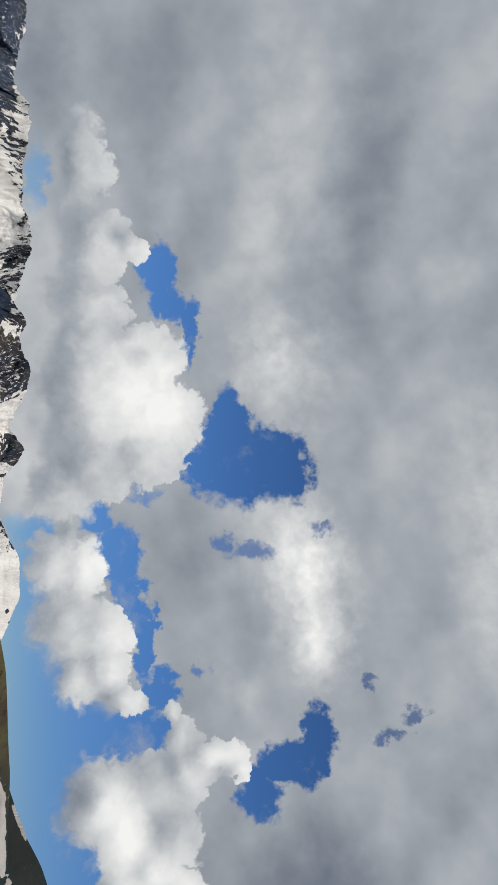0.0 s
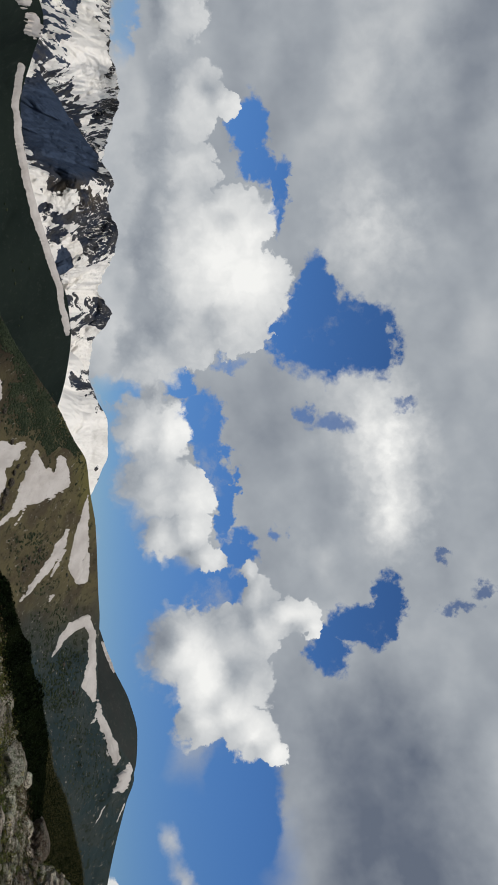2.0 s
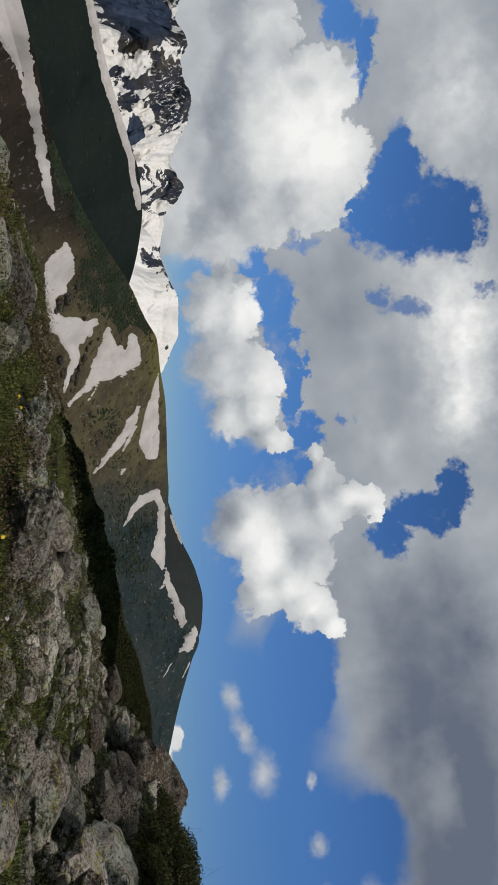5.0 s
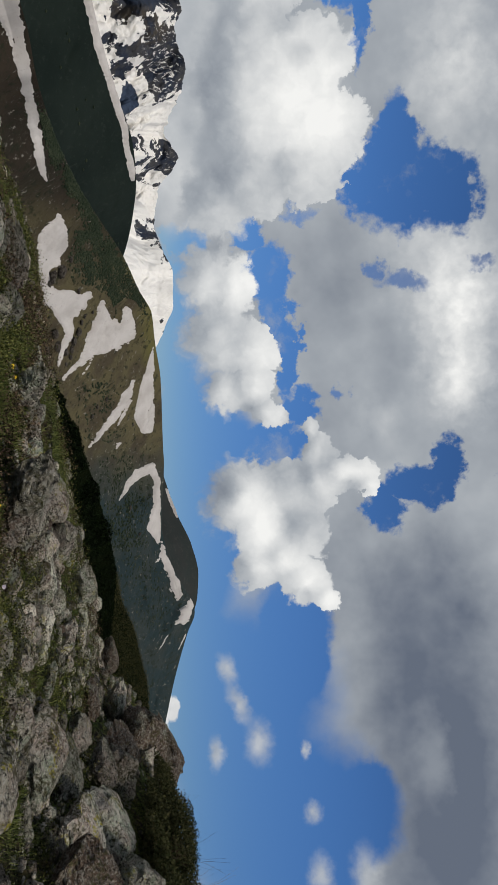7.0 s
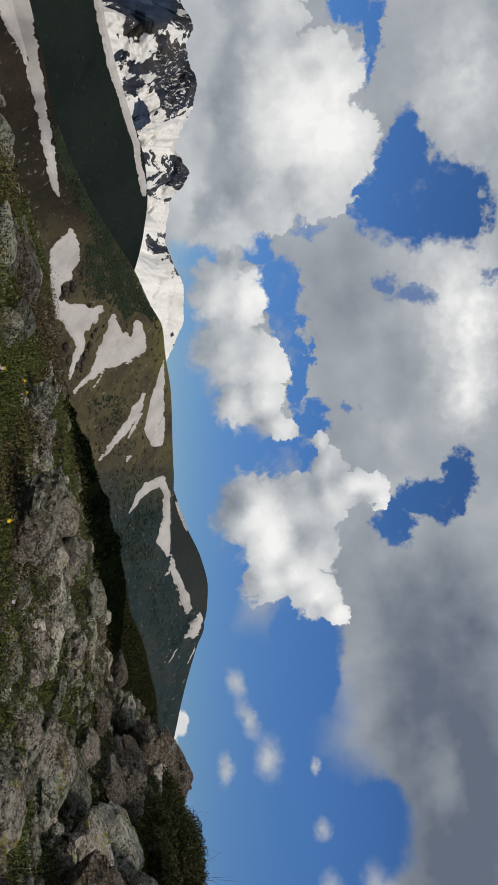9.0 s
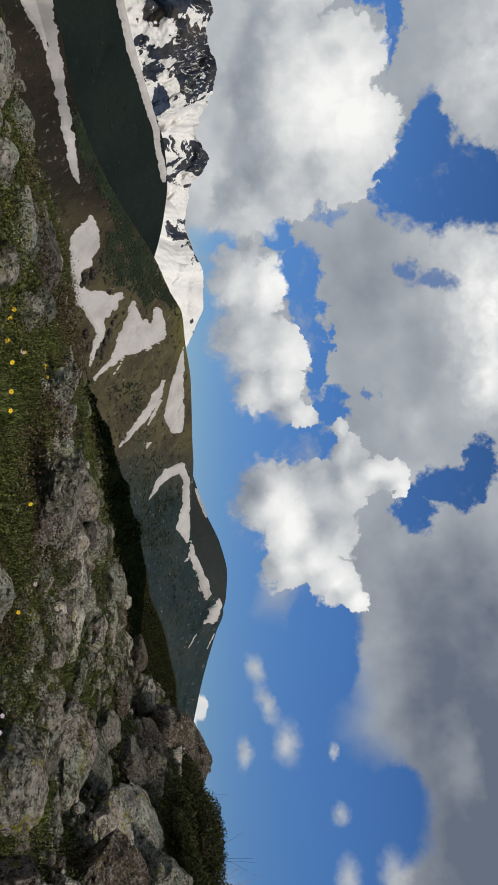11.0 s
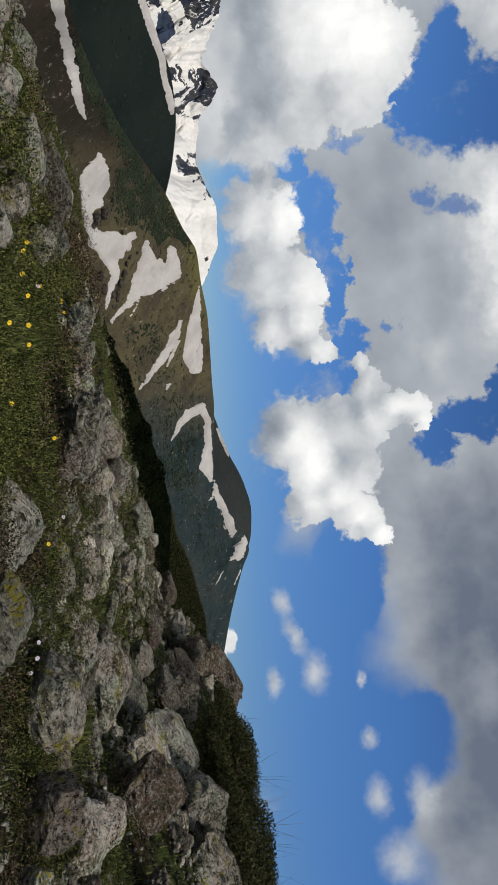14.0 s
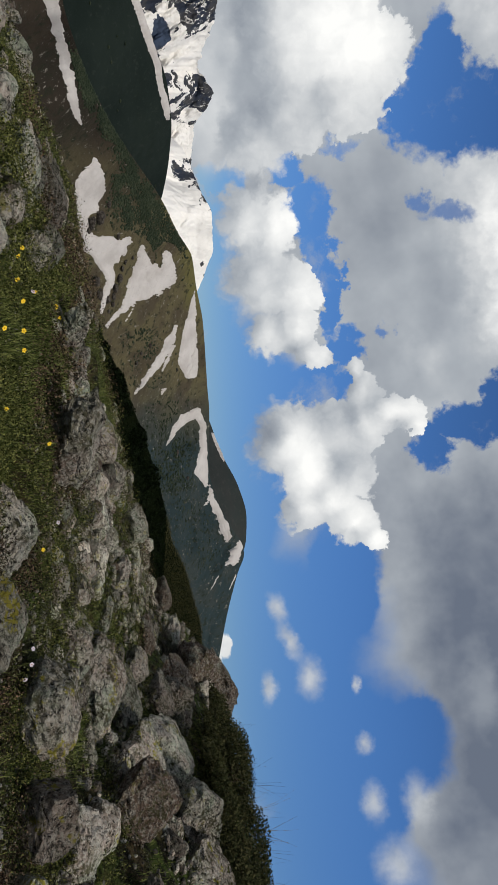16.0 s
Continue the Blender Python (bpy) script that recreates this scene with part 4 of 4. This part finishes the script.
BIG = [rock_mesh(200 + i, 5, 9, 0.34) for i in range(5)]
M_ROCK_FOLDED = surface("folded_rock", rock_colour(0.36, 0.55, 0.2), bump=rock_bump, strength=1.0, distance=0.06, spec=0.15)
KINDS = {"folded": M_ROCK_FOLDED, "grey": M_ROCK, "brown": M_ROCK_BROWN, "pale": M_ROCK_PALE}
ROUND = [rock_mesh(210 + i, 5, 6, 0.17) for i in range(5)]
BIG_OF = {k: [with_material(b, m) for b in (ROUND if k == "pale" else BIG)] for k, m in KINDS.items()}

FAR_OF = {k: [with_material(rock_mesh(200 + i, 4, 9, 0.34), m) for i in range(5)] for k, m in KINDS.items()}


def boulder(i, kind, x, y, w, h, label, turn=0.0, lean=(0, 0), depth=0.8, sink=0.35):
    return place_rock("boulder", (BIG_OF if math.hypot(x, y) < 4.6 else FAR_OF)[kind][i % 5], x, y, w, w * depth, h, turn, lean, sink, label)


boulder(0, "pale", 1.09, 2.52, 0.18, 0.11, "pinkish-grey rounded boulder with yellow lichen spots", 10, (0, -8))
boulder(1, "pale", 1.41, 2.36, 0.155, 0.115, "pale grey boulder blotched with yellow and white lichen", 20, (0, -6))
boulder(2, "pale", 1.86, 2.90, 0.15, 0.10, "low lichen-covered stone beside a boulder", -20)
boulder(3, "brown", 2.14, 3.72, 0.21, 0.20, "rusty brown block of rock with a shaded hollow", 15, (0, -10))
boulder(4, "pale", 1.66, 4.00, 0.30, 0.13, "flat greenish-grey slab of layered rock", -6, (14, -4))
boulder(0, "grey", 2.12, 5.45, 0.17, 0.13, "rounded grey rock with pale crust", 40)
boulder(1, "grey", 2.42, 5.6, 0.20, 0.14, "grey rock leaning on the slope", 10, (10, -10))
boulder(4, "folded", 0.22, 2.88, 0.19, 0.13, "craggy brown-grey outcrop of folded rock", 5, (8, 6))
boulder(3, "grey", 0.42, 2.14, 0.14, 0.09, "purplish-grey boulder in the grass", 25, (0, -10))
boulder(4, "grey", -0.24, 3.25, 0.09, 0.10, "small grey stone standing in mossy turf", 0)
boulder(0, "grey", 1.30, 6.80, 0.19, 0.17, "knobbly grey rock on the brow of the slope", 0)
boulder(1, "brown", 3.86, 13.4, 0.36, 0.30, "orange-brown pointed rock above the drop", 30)
boulder(2, "brown", 3.50, 8.60, 0.50, 0.28, "brown crag on the skyline of the slope", 10, (0, -15), sink=0.6)
boulder(3, "brown", 3.95, 9.6, 0.5, 0.28, "weathered brown crag beside the shrubs", -20, (0, -10), sink=0.6)
boulder(4, "grey", 3.15, 8.9, 0.36, 0.17, "jointed grey rock below the crag", 15)
boulder(0, "grey", -0.78, 2.88, 0.13, 0.06, "rough grey outcrop in the turf", -15, (6, 4))
boulder(1, "grey", -1.04, 4.05, 0.21, 0.06, "rough grey outcrop at the edge of the slope", 10, sink=0.6)
boulder(2, "grey", -1.50, 3.70, 0.15, 0.07, "grey rock above the valley", -12, sink=0.6)
boulder(3, "grey", -0.52, 2.93, 0.10, 0.06, "small mossy grey rock", 20)
boulder(4, "pale", 0.70, 2.12, 0.16, 0.08, "flat pale rock in low herbs", 5)
boulder(0, "grey", 2.50, 4.85, 0.29, 0.14, "pale-edged slab beside dark shrubs", -30, (25, -8))
boulder(1, "pale", 1.58, 2.22, 0.10, 0.07, "small pale lichen stone", 0)
boulder(2, "grey", 0.64, 5.10, 0.13, 0.08, "grey rock on the brow", 12)
boulder(4, "grey", 1.37, 5.35, 0.14, 0.09, "blocky grey rock among smaller stones", 18)
boulder(0, "brown", 2.44, 7.10, 0.22, 0.14, "brown-grey rock on the slope", -10)
boulder(4, "grey", 1.39, 4.45, 0.11, 0.06, "cracked grey rock in the outcrop", 0)

boulder(1, "pale", 2.30, 4.35, 0.26, 0.13, "pale grey slab lying under the shrubs", -18, (22, -6))
boulder(2, "grey", 2.72, 4.45, 0.27, 0.15, "pale-topped grey rock under the shrubs", 12, (18, -10))
boulder(3, "pale", 2.90, 4.15, 0.24, 0.13, "lichen-pale rock at the foot of the bank", -8, (15, -8))
boulder(4, "grey", 2.45, 3.30, 0.17, 0.10, "grey stone beside the rusty block", 22)
boulder(0, "pale", 1.95, 3.20, 0.13, 0.09, "small pale stone in dark herbs", 35)
boulder(1, "grey", 2.05, 4.75, 0.22, 0.12, "tilted grey slab in the outcrop", -10, (20, -8))
boulder(2, "grey", 2.7, 6.1, 0.26, 0.16, "grey rock at the edge of the shrubs", 14, (10, -12))
boulder(3, "brown", 3.0, 7.4, 0.30, 0.16, "brown rock under the skyline crag", -15, (12, -12))

boulder(1, "grey", -0.75, 2.66, 0.12, 0.075, "knobbly pale-grey outcrop in mossy turf", 20, (8, 5), sink=0.5)
boulder(3, "grey", -0.80, 3.26, 0.17, 0.085, "rough grey outcrop with pale crust near the brow", -12, (6, 4), sink=0.5)
boulder(4, "grey", -0.55, 2.42, 0.075, 0.055, "grey stone half sunk in grass", 30, sink=0.5)
boulder(2, "grey", -0.46, 2.76, 0.08, 0.06, "small weathered grey rock among flowers", -20, sink=0.45)
boulder(0, "grey", -1.19, 2.46, 0.15, 0.085, "craggy grey outcrop above a grassy strip", 15, (5, 8), sink=0.5)
boulder(1, "grey", -0.42, 4.20, 0.11, 0.065, "low grey rock at the edge of the turf", -6, sink=0.5)

SMALL = [rock_mesh(300 + i, 3, 7, 0.40) for i in range(8)]
SMALL_OF = {k: [with_material(b, m) for b in SMALL] for k, m in KINDS.items()}


def slope_spots(rng, n, near, chance, a0=-27, a1=38):
    """Random places on the visible slope, thinned by chance(compass, distance)."""
    found, have = [], 0
    while have < n:
        a, r = spread(rng, 4 * n, near, a0, a1)
        ok = rng.uniform(0, 1, len(a)) < chance(a, r)
        found.append(np.stack([a[ok], r[ok]], -1))
        have += int(ok.sum())
    return np.concatenate(found)[:n]


def spread(rng, n, near, a0=-27, a1=38):
    """Random places all over the visible slope."""
    a = (rng.uniform(a0, a1, n) + 180) % 360 - 180
    re = profile(EDGE, 2, a) * 1.02
    r = np.where(rng.uniform(0, 1, n) < 0.6, 1 / rng.uniform(1 / re, 1 / near), np.exp(rng.uniform(np.log(near), np.log(re))))
    return a, r


def heathy(x, y):
    """How thickly heather grows between the rocks: thickest below the rocky brow."""
    r, a = np.hypot(x, y), np.degrees(np.arctan2(x, y))
    near = 0.60 * np.exp(-((r - 3.2) / 0.9) ** 2 - ((a - 11) / 9) ** 2)
    return smooth(-0.18, 0.0, fbm(x * 1.9 + 7, y * 0.8, 0, 4, 59, 0.6) + 0.7 * fbm(x * 7, y * 3.5, 2, 3, 60, 0.6) - 0.03 + near)


def rocky(a, r):
    shrubs = (a > 24) & (r > 5.7)
    turf = np.exp(-((a + 3) / 7) ** 2 - ((r - 2.7) / 0.8) ** 2) + 0.9 * np.exp(-((a + 1) / 4) ** 2 - ((r - 6.5) / 2.2) ** 2)
    x, y = r * np.sin(np.radians(a)), r * np.cos(np.radians(a))
    left = np.where(a < -6, 0.6, 1.0) * smooth(-0.2, 0.12, fbm(x * 1.5, y * 0.9, 0, 3, 55) + np.where((a > 4) & (a < 20) & (r > 4), 0.14, 0.0))
    return np.maximum(0.0, left * (1 - 1.1 * turf) * ~shrubs * (1 - 0.85 * heathy(x, y)))


def scatter_rocks():
    rng = np.random.default_rng(81)
    names = {"grey": "weathered grey stone on the mossy slope", "brown": "brown weathered stone on the slope", "pale": "pale lichen-crusted stone on the slope"}
    for a, r in slope_spots(rng, 285, 2.0, rocky):
        kind = rng.choice(["grey", "brown", "pale"], p=[0.62, 0.16, 0.22])
        size = min(0.052, math.exp(rng.normal(-3.75, 0.5)) * (0.75 + 0.16 * r))
        x, y = r * math.sin(radians(a)), r * math.cos(radians(a))
        place_rock("rock", SMALL_OF[kind][int(rng.integers(8))], x, y, size * rng.uniform(1.0, 1.5), size * rng.uniform(0.8, 1.1), size * rng.uniform(0.75, 1.15),
                   rng.uniform(-35, 35), (rng.uniform(-15, 20), rng.uniform(-22, 8)), rng.uniform(0.25, 0.6), names[kind], "stones on the slope")
    for kind, (count, fine_level, mean) in enumerate(((60, 3, -3.5), (340, 2, -3.65), (650, 2, -3.95), (1500, 1, -4.4), (2000, 1, -4.6))):
        v, f = broken(330 + kind, fine_level, 6, 0.5)
        a, r = slope_spots(rng, count, 2.0, rocky).T
        p = polar(r, a, ground_z(r, a) + 0.012)
        size = np.exp(rng.normal(mean, 0.4, len(a))) * (0.7 + 0.18 * r)
        size = size[:, None] * rng.uniform(0.7, 1.3, (len(a), 3)) * (1.3, 1.0, 0.8)
        tagged(swarm("rubble", v, f, p, turns(rng, len(a), 30), size, M_RUBBLE), "broken grey rubble and knobbly bedrock on the slope", "rubble", kind="stuff")
    v, f = ico(1, 5, 0.5)
    a, r = slope_spots(rng, 7000, 1.9, lambda a, r: 0.10 + 0.90 * rocky(a, r)).T
    p = polar(r, a, ground_z(r, a) + 0.004)
    size = np.exp(rng.normal(-5.05, 0.5, len(a))) * (0.7 + 0.16 * r)
    size = size[:, None] * rng.uniform(0.5, 1.2, (len(a), 3))
    tagged(swarm("gravel", v, f, p, turns(rng, len(a), 40), size, M_GRIT), "small grey stones strewn between the rocks", "gravel", kind="stuff")


def grit_colour(n, p):
    each = n.add("ShaderNodeNewGeometry", 8)
    return n.mix(n.math("POWER", each, 2.6), n.mix(n.step(n.noise(p, 60, 4), 0.4, 0.6), (0.045, 0.039, 0.031, 1), (0.11, 0.098, 0.082, 1)), (0.36, 0.34, 0.30, 1))


M_GRIT = surface("grit", grit_colour, bump=lambda n, p: n.noise(p, 120, 5), distance=0.01)
scatter_rocks()

# ======== turf: grass, herbs, shrubs, flowers ========
BLADE_V = ((-0.045, 0, 0), (0.045, 0, 0), (0.035, 0.10, 0.45), (-0.035, 0.10, 0.45), (0.012, 0.34, 0.85), (-0.012, 0.34, 0.85))
BLADE_F = ((0, 1, 2, 3), (3, 2, 4, 5))


def grassy(a, r):
    turf = np.exp(-((a + 3) / 9) ** 2 - ((r - 2.6) / 0.9) ** 2) + 1.0 * np.exp(-((a - 1) / 5) ** 2 - ((r - 7) / 3) ** 2) + 0.8 * np.exp(-((a + 19) / 6) ** 2 - ((r - 4) / 1.0) ** 2)
    far = np.where((a > 16) & (a < 22) & (r > 11), 0.8, 0.0)
    x, y = r * np.sin(np.radians(a)), r * np.cos(np.radians(a))
    return np.minimum(1.0, 0.10 + turf + far + 0.6 * smooth(0.02, 0.3, fbm(x * 1.1 + 4, y * 0.7, 0, 3, 57)))


def build_turf():
    rng = np.random.default_rng(91)
    a, r = np.concatenate([slope_spots(rng, 18000, 1.8, grassy), slope_spots(rng, 2500, 0.5, lambda a, r: 0.8, 40, 330)]).T
    # each tuft has a few blades
    k = 9
    a, r = np.repeat(a, k), np.repeat(r, k)
    p = polar(r, a, 0 * r)
    p[:, :2] += rng.normal(0, 0.018, (len(a), 2)) * (0.7 + 0.12 * r)[:, None]
    rr, aa = np.hypot(p[:, 0], p[:, 1]), np.degrees(np.arctan2(p[:, 0], p[:, 1]))
    p[:, 2] = ground_z(rr, aa) - 0.004
    size = rng.uniform(0.014, 0.042, len(a)) * (0.8 + 0.1 * r)
    tagged(swarm("grass", BLADE_V, BLADE_F, p, turns(rng, len(a), 28), size, M_GRASS), "short dark green alpine grass between rocks", "grass", kind="stuff")
    a, r = np.concatenate([spread(rng, 130000, 1.8), spread(rng, 9000, 0.5, 40, 330)], 1)
    x, y = r * np.sin(np.radians(a)), r * np.cos(np.radians(a))
    cushion = np.clip(fbm(x * 5, y * 5, 0, 3, 93), 0, 1) * 0.09
    p = polar(r, a, ground_z(r, a) + rng.uniform(0.0, 0.02, len(a)) + cushion * rng.uniform(0.3, 1.0, len(a)))
    size = rng.uniform(0.003, 0.009, len(a)) * (0.7 + 0.2 * r)
    tagged(swarm("herbs", LEAF_V, LEAF_F, p, turns(rng, len(a), 50), size, M_HERB), "low dark herbs and moss on the ground", "herbs", kind="stuff")

    # heather and moss in cushions that bury the small stones
    a, r = spread(rng, 260000, 1.9)
    x, y = r * np.sin(np.radians(a)), r * np.cos(np.radians(a))
    thick = heathy(x, y)
    ok = thick > rng.uniform(0.1, 1.0, len(a))
    a, r, x, y, thick = a[ok], r[ok], x[ok], y[ok], thick[ok]
    tall = thick * (0.035 + 0.012 * r) * (1 + 0.8 * fbm(x * 9, y * 9, 0, 2, 94)) * smooth(1.0, 0.85, r / profile(EDGE, 2, a))
    p = polar(r, a, ground_z(r, a) + tall * rng.uniform(0.1, 1.0, len(a)))
    size = rng.uniform(0.004, 0.009, len(a)) * (0.7 + 0.2 * r)
    spin = turns(rng, len(a), 70)
    brown = fbm(x * 1.3, y * 0.6, 5, 3, 58) + rng.uniform(-0.15, 0.15, len(a)) + 0.3 * np.exp(-((r - 3.6) / 1.2) ** 2 - ((a - 13) / 9) ** 2) - 0.3 * smooth(-2.0, -8.0, a) > 0.0
    tagged(swarm("heather", LEAF_V, LEAF_F, p[brown], spin[brown], size[brown], M_HEATHER), "dark brown heather cushions between the rocks", "heather", kind="stuff")
    tagged(swarm("moss", LEAF_V, LEAF_F, p[~brown], spin[~brown], size[~brown], M_MOSS), "yellow-green moss cushions between the rocks", "moss", kind="stuff")


build_turf()

M_TWIG = surface("twig", two((0.05, 0.035, 0.022), (0.09, 0.07, 0.05), 30.0))


def shrub(az, r, radius, height, seed):
    """A low cushion of evergreen: stems fanning from the ground and a shell of small leaves with gaps."""
    rng = np.random.default_rng(seed)
    base = Vector(polar(np.array(r), np.array(az), ground_z(np.array([r]), np.array([az]))[0]).tolist())
    top = tagged(new("shrub"), "low dark evergreen shrub on the slope's brow", "shrub", "shrubs on the brow", "thing")
    top.location = base
    n = 6500
    d = rng.normal(size=(n, 3))
    d[:, 2] = np.abs(d[:, 2])
    d /= np.linalg.norm(d, axis=1)[:, None]
    lump = 1 + 0.30 * fbm(d[:, 0] * 2.6 + seed, d[:, 1] * 2.6, d[:, 2] * 2.6, 4, seed, 0.6)
    p = d * (radius, radius, height) * (lump * rng.uniform(0.72, 1.04, n))[:, None]
    leaves = swarm("foliage", LEAF_V, LEAF_F, p, turns(rng, n, 75), rng.uniform(0.012, 0.028, n), M_SHRUBLEAF)
    leaves.parent = top
    k = 60
    e = d[:k] * (radius, radius, height) * 0.96
    quad = np.stack([e * 0 + (0.006, 0, -0.03), e * 0 + (-0.006, 0, -0.03), e - (0.002, 0, 0), e + (0.002, 0, 0)], 1)
    quad2 = np.stack([e * 0 + (0, 0.006, -0.03), e * 0 + (0, -0.006, -0.03), e - (0, 0.002, 0), e + (0, 0.002, 0)], 1)
    me = bpy.data.meshes.new("branchwork")
    me.from_pydata(np.concatenate([quad, quad2]).reshape(-1, 3).tolist(), [], np.arange(8 * k).reshape(-1, 4).tolist())
    me.materials.append(M_TWIG)
    twigs = new("branchwork", me)
    twigs.parent = top


def plant_brow():
    rng = np.random.default_rng(410)
    placed = []
    while len(placed) < 24:
        az, r, radius = rng.uniform(24.5, 45), rng.uniform(5.3, 8.4), rng.uniform(0.26, 0.5)
        brow = float(profile(EDGE, 2, np.array([az]))[0])
        if r > brow + 0.15 or r < brow - 1.5 or az < 24.5 + (5.9 - r) * 6:
            continue
        if any(math.hypot(az - a, (r - q) * 7) < 2.3 for a, q in placed):
            continue
        placed.append((az, r))
        shrub(az, r, radius, radius * rng.uniform(0.38, 0.52), 420 + len(placed))


plant_brow()


def dry_stems():
    rng = np.random.default_rng(95)
    n = 40
    a = rng.uniform(25, 40, n)
    r = profile(EDGE, 2, a) - rng.uniform(0, 0.5, n)
    p = polar(r, a, ground_z(r, a) + 0.05)
    spin = turns(rng, n, 22)
    v = np.array(((-0.004, 0, 0), (0.004, 0, 0), (0.003, 0.06, 0.6), (-0.003, 0.06, 0.6), (0.001, 0.22, 1.0), (-0.001, 0.22, 1.0)))
    tagged(swarm("grass_stems", v, BLADE_F, p, spin, rng.uniform(0.28, 0.46, n), M_STRAW), "thin dry grass stems above the shrubs", "grass", kind="stuff")


dry_stems()
M_PETAL = surface("yellow_petal", two((0.70, 0.48, 0.03), (0.78, 0.58, 0.05), 60.0), rough=0.6)
M_PALE_PETAL = surface("lilac_petal", two((0.55, 0.48, 0.56), (0.65, 0.60, 0.66), 60.0), rough=0.6)
M_HEART = surface("flower_heart", two((0.40, 0.20, 0.01), (0.5, 0.28, 0.02), 90.0), rough=0.7)


def flower(petal_material, name_label, group):
    """Five petals round a heart on a thin stem."""
    top = tagged(new("flower"), name_label, "flower", group, "thing")
    def part(name, v, f, m, where=None):
        me = bpy.data.meshes.new(name)
        me.from_pydata([tuple(x) for x in v], [], f)
        me.materials.append(m)
        ob = new(name, me)
        ob.parent = top
        if where is not None:
            ob.matrix_basis = where
        return me
    part("stem", ((-.0006, 0, 0), (.0006, 0, 0), (.0006, .004, .045), (-.0006, .004, .045), (0, .0006, 0), (0, -.0006, 0), (0, .0034, .045), (0, .0046, .045)), [(0, 1, 2, 3), (4, 5, 6, 7)], M_GRASS)
    petal = ((0, 0.0005, 0), (0.0022, 0.0024, 0.0008), (0.002, 0.0048, 0.0012), (0, 0.0054, 0.0008), (-0.002, 0.0048, 0.0012), (-0.0022, 0.0024, 0.0008))
    head = pose(0, 0.004, 0.045, 55, 0, 0)
    me = part("petal", petal, [(0, 1, 2, 3, 4, 5)], petal_material, head)
    for i in range(1, 5):
        ob = new("petal", me)
        ob.parent, ob.matrix_basis = top, head @ pose(0, 0, 0, 0, 0, 72 * i)
    v, f = ico(1, 3, 0.1)
    part("heart", v * (0.0014, 0.0014, 0.001), f.tolist(), M_HEART, head @ pose(0, 0, 0.0004))
    return top


def set_flowers(first, spots, seed):
    rng = np.random.default_rng(seed)
    for i, (x, y) in enumerate(spots):
        z = float(ground_z(np.array([math.hypot(x, y)]), np.array([math.degrees(math.atan2(x, y))]))[0])
        m = pose(x, y, z, rng.uniform(-12, 12), rng.uniform(-12, 12), rng.uniform(-50, 50))
        if i == 0:
            first.matrix_basis = m @ Matrix.Diagonal((1.5, 1.5, 1.5, 1))
        else:
            copy_thing(first, m)


set_flowers(flower(M_PETAL, "small yellow alpine flower in short turf", "yellow flowers"), ((-0.43, 2.47), (-0.30, 2.31), (-0.29, 2.51), (-0.31, 3.00), (-0.28, 3.01), (-0.25, 3.02), (-0.15, 2.29), (-0.12, 2.14), (-0.23, 2.31),
    (-0.10, 2.34), (0.09, 2.16), (0.22, 2.57), (0.33, 3.19), (-0.37, 2.31), (0.57, 2.56)), 96)
set_flowers(flower(M_PALE_PETAL, "tiny lilac-white flower beside a boulder", "pale flowers"), ((0.93, 2.42), (0.97, 2.40), (0.90, 2.45), (0.5, 2.7), (-0.3, 2.5)), 97)

# ======== crags among the hill's snow ========
M_CRAGSTONE = surface("dark_crag", two((0.030, 0.026, 0.022), (0.085, 0.075, 0.065), 2.2, 0.42, 0.60, 8.0), bump=lambda n, p: n.noise(p, 4, 8, 0.7), strength=1.0, distance=0.25)
CRAGS = [with_material(rock_mesh(500 + i, 4, 6, 0.4), M_CRAGSTONE) for i in range(3)]
for i, (az, el, size) in enumerate(((-12.6, -6.2, 5.0), (-12.2, -6.75, 5.2), (-7.5, -5.35, 4.4), (-8.2, -5.0, 4.2), (-6.7, -5.9, 4.2), (-7.1, -6.5, 4.6), (-8.0, -6.7, 4.4), (-11.7, -6.95, 3.2), (-12.7, -5.95, 3.4), (-13.5, -5.45, 2.6), (-9.4, -4.45, 2.4), (-8.9, -4.75, 3.0), (-8.2, -4.85, 2.6), (-7.5, -5.2, 2.8),
                                    (-6.9, -5.45, 3.0), (-6.3, -5.55, 2.6), (-5.8, -5.85, 2.0), (-9.7, -3.9, 2.0), (-11.2, -4.9, 2.2), (-3.2, -2.9, 2.6), (-2.6, -3.6, 2.2), (-1.9, -4.0, 2.6), (-1.3, -0.9, 2.0), (5.0, -1.1, 2.4), (7.0, -0.4, 2.4))):
    hill_outcrop(az, el, size, i)
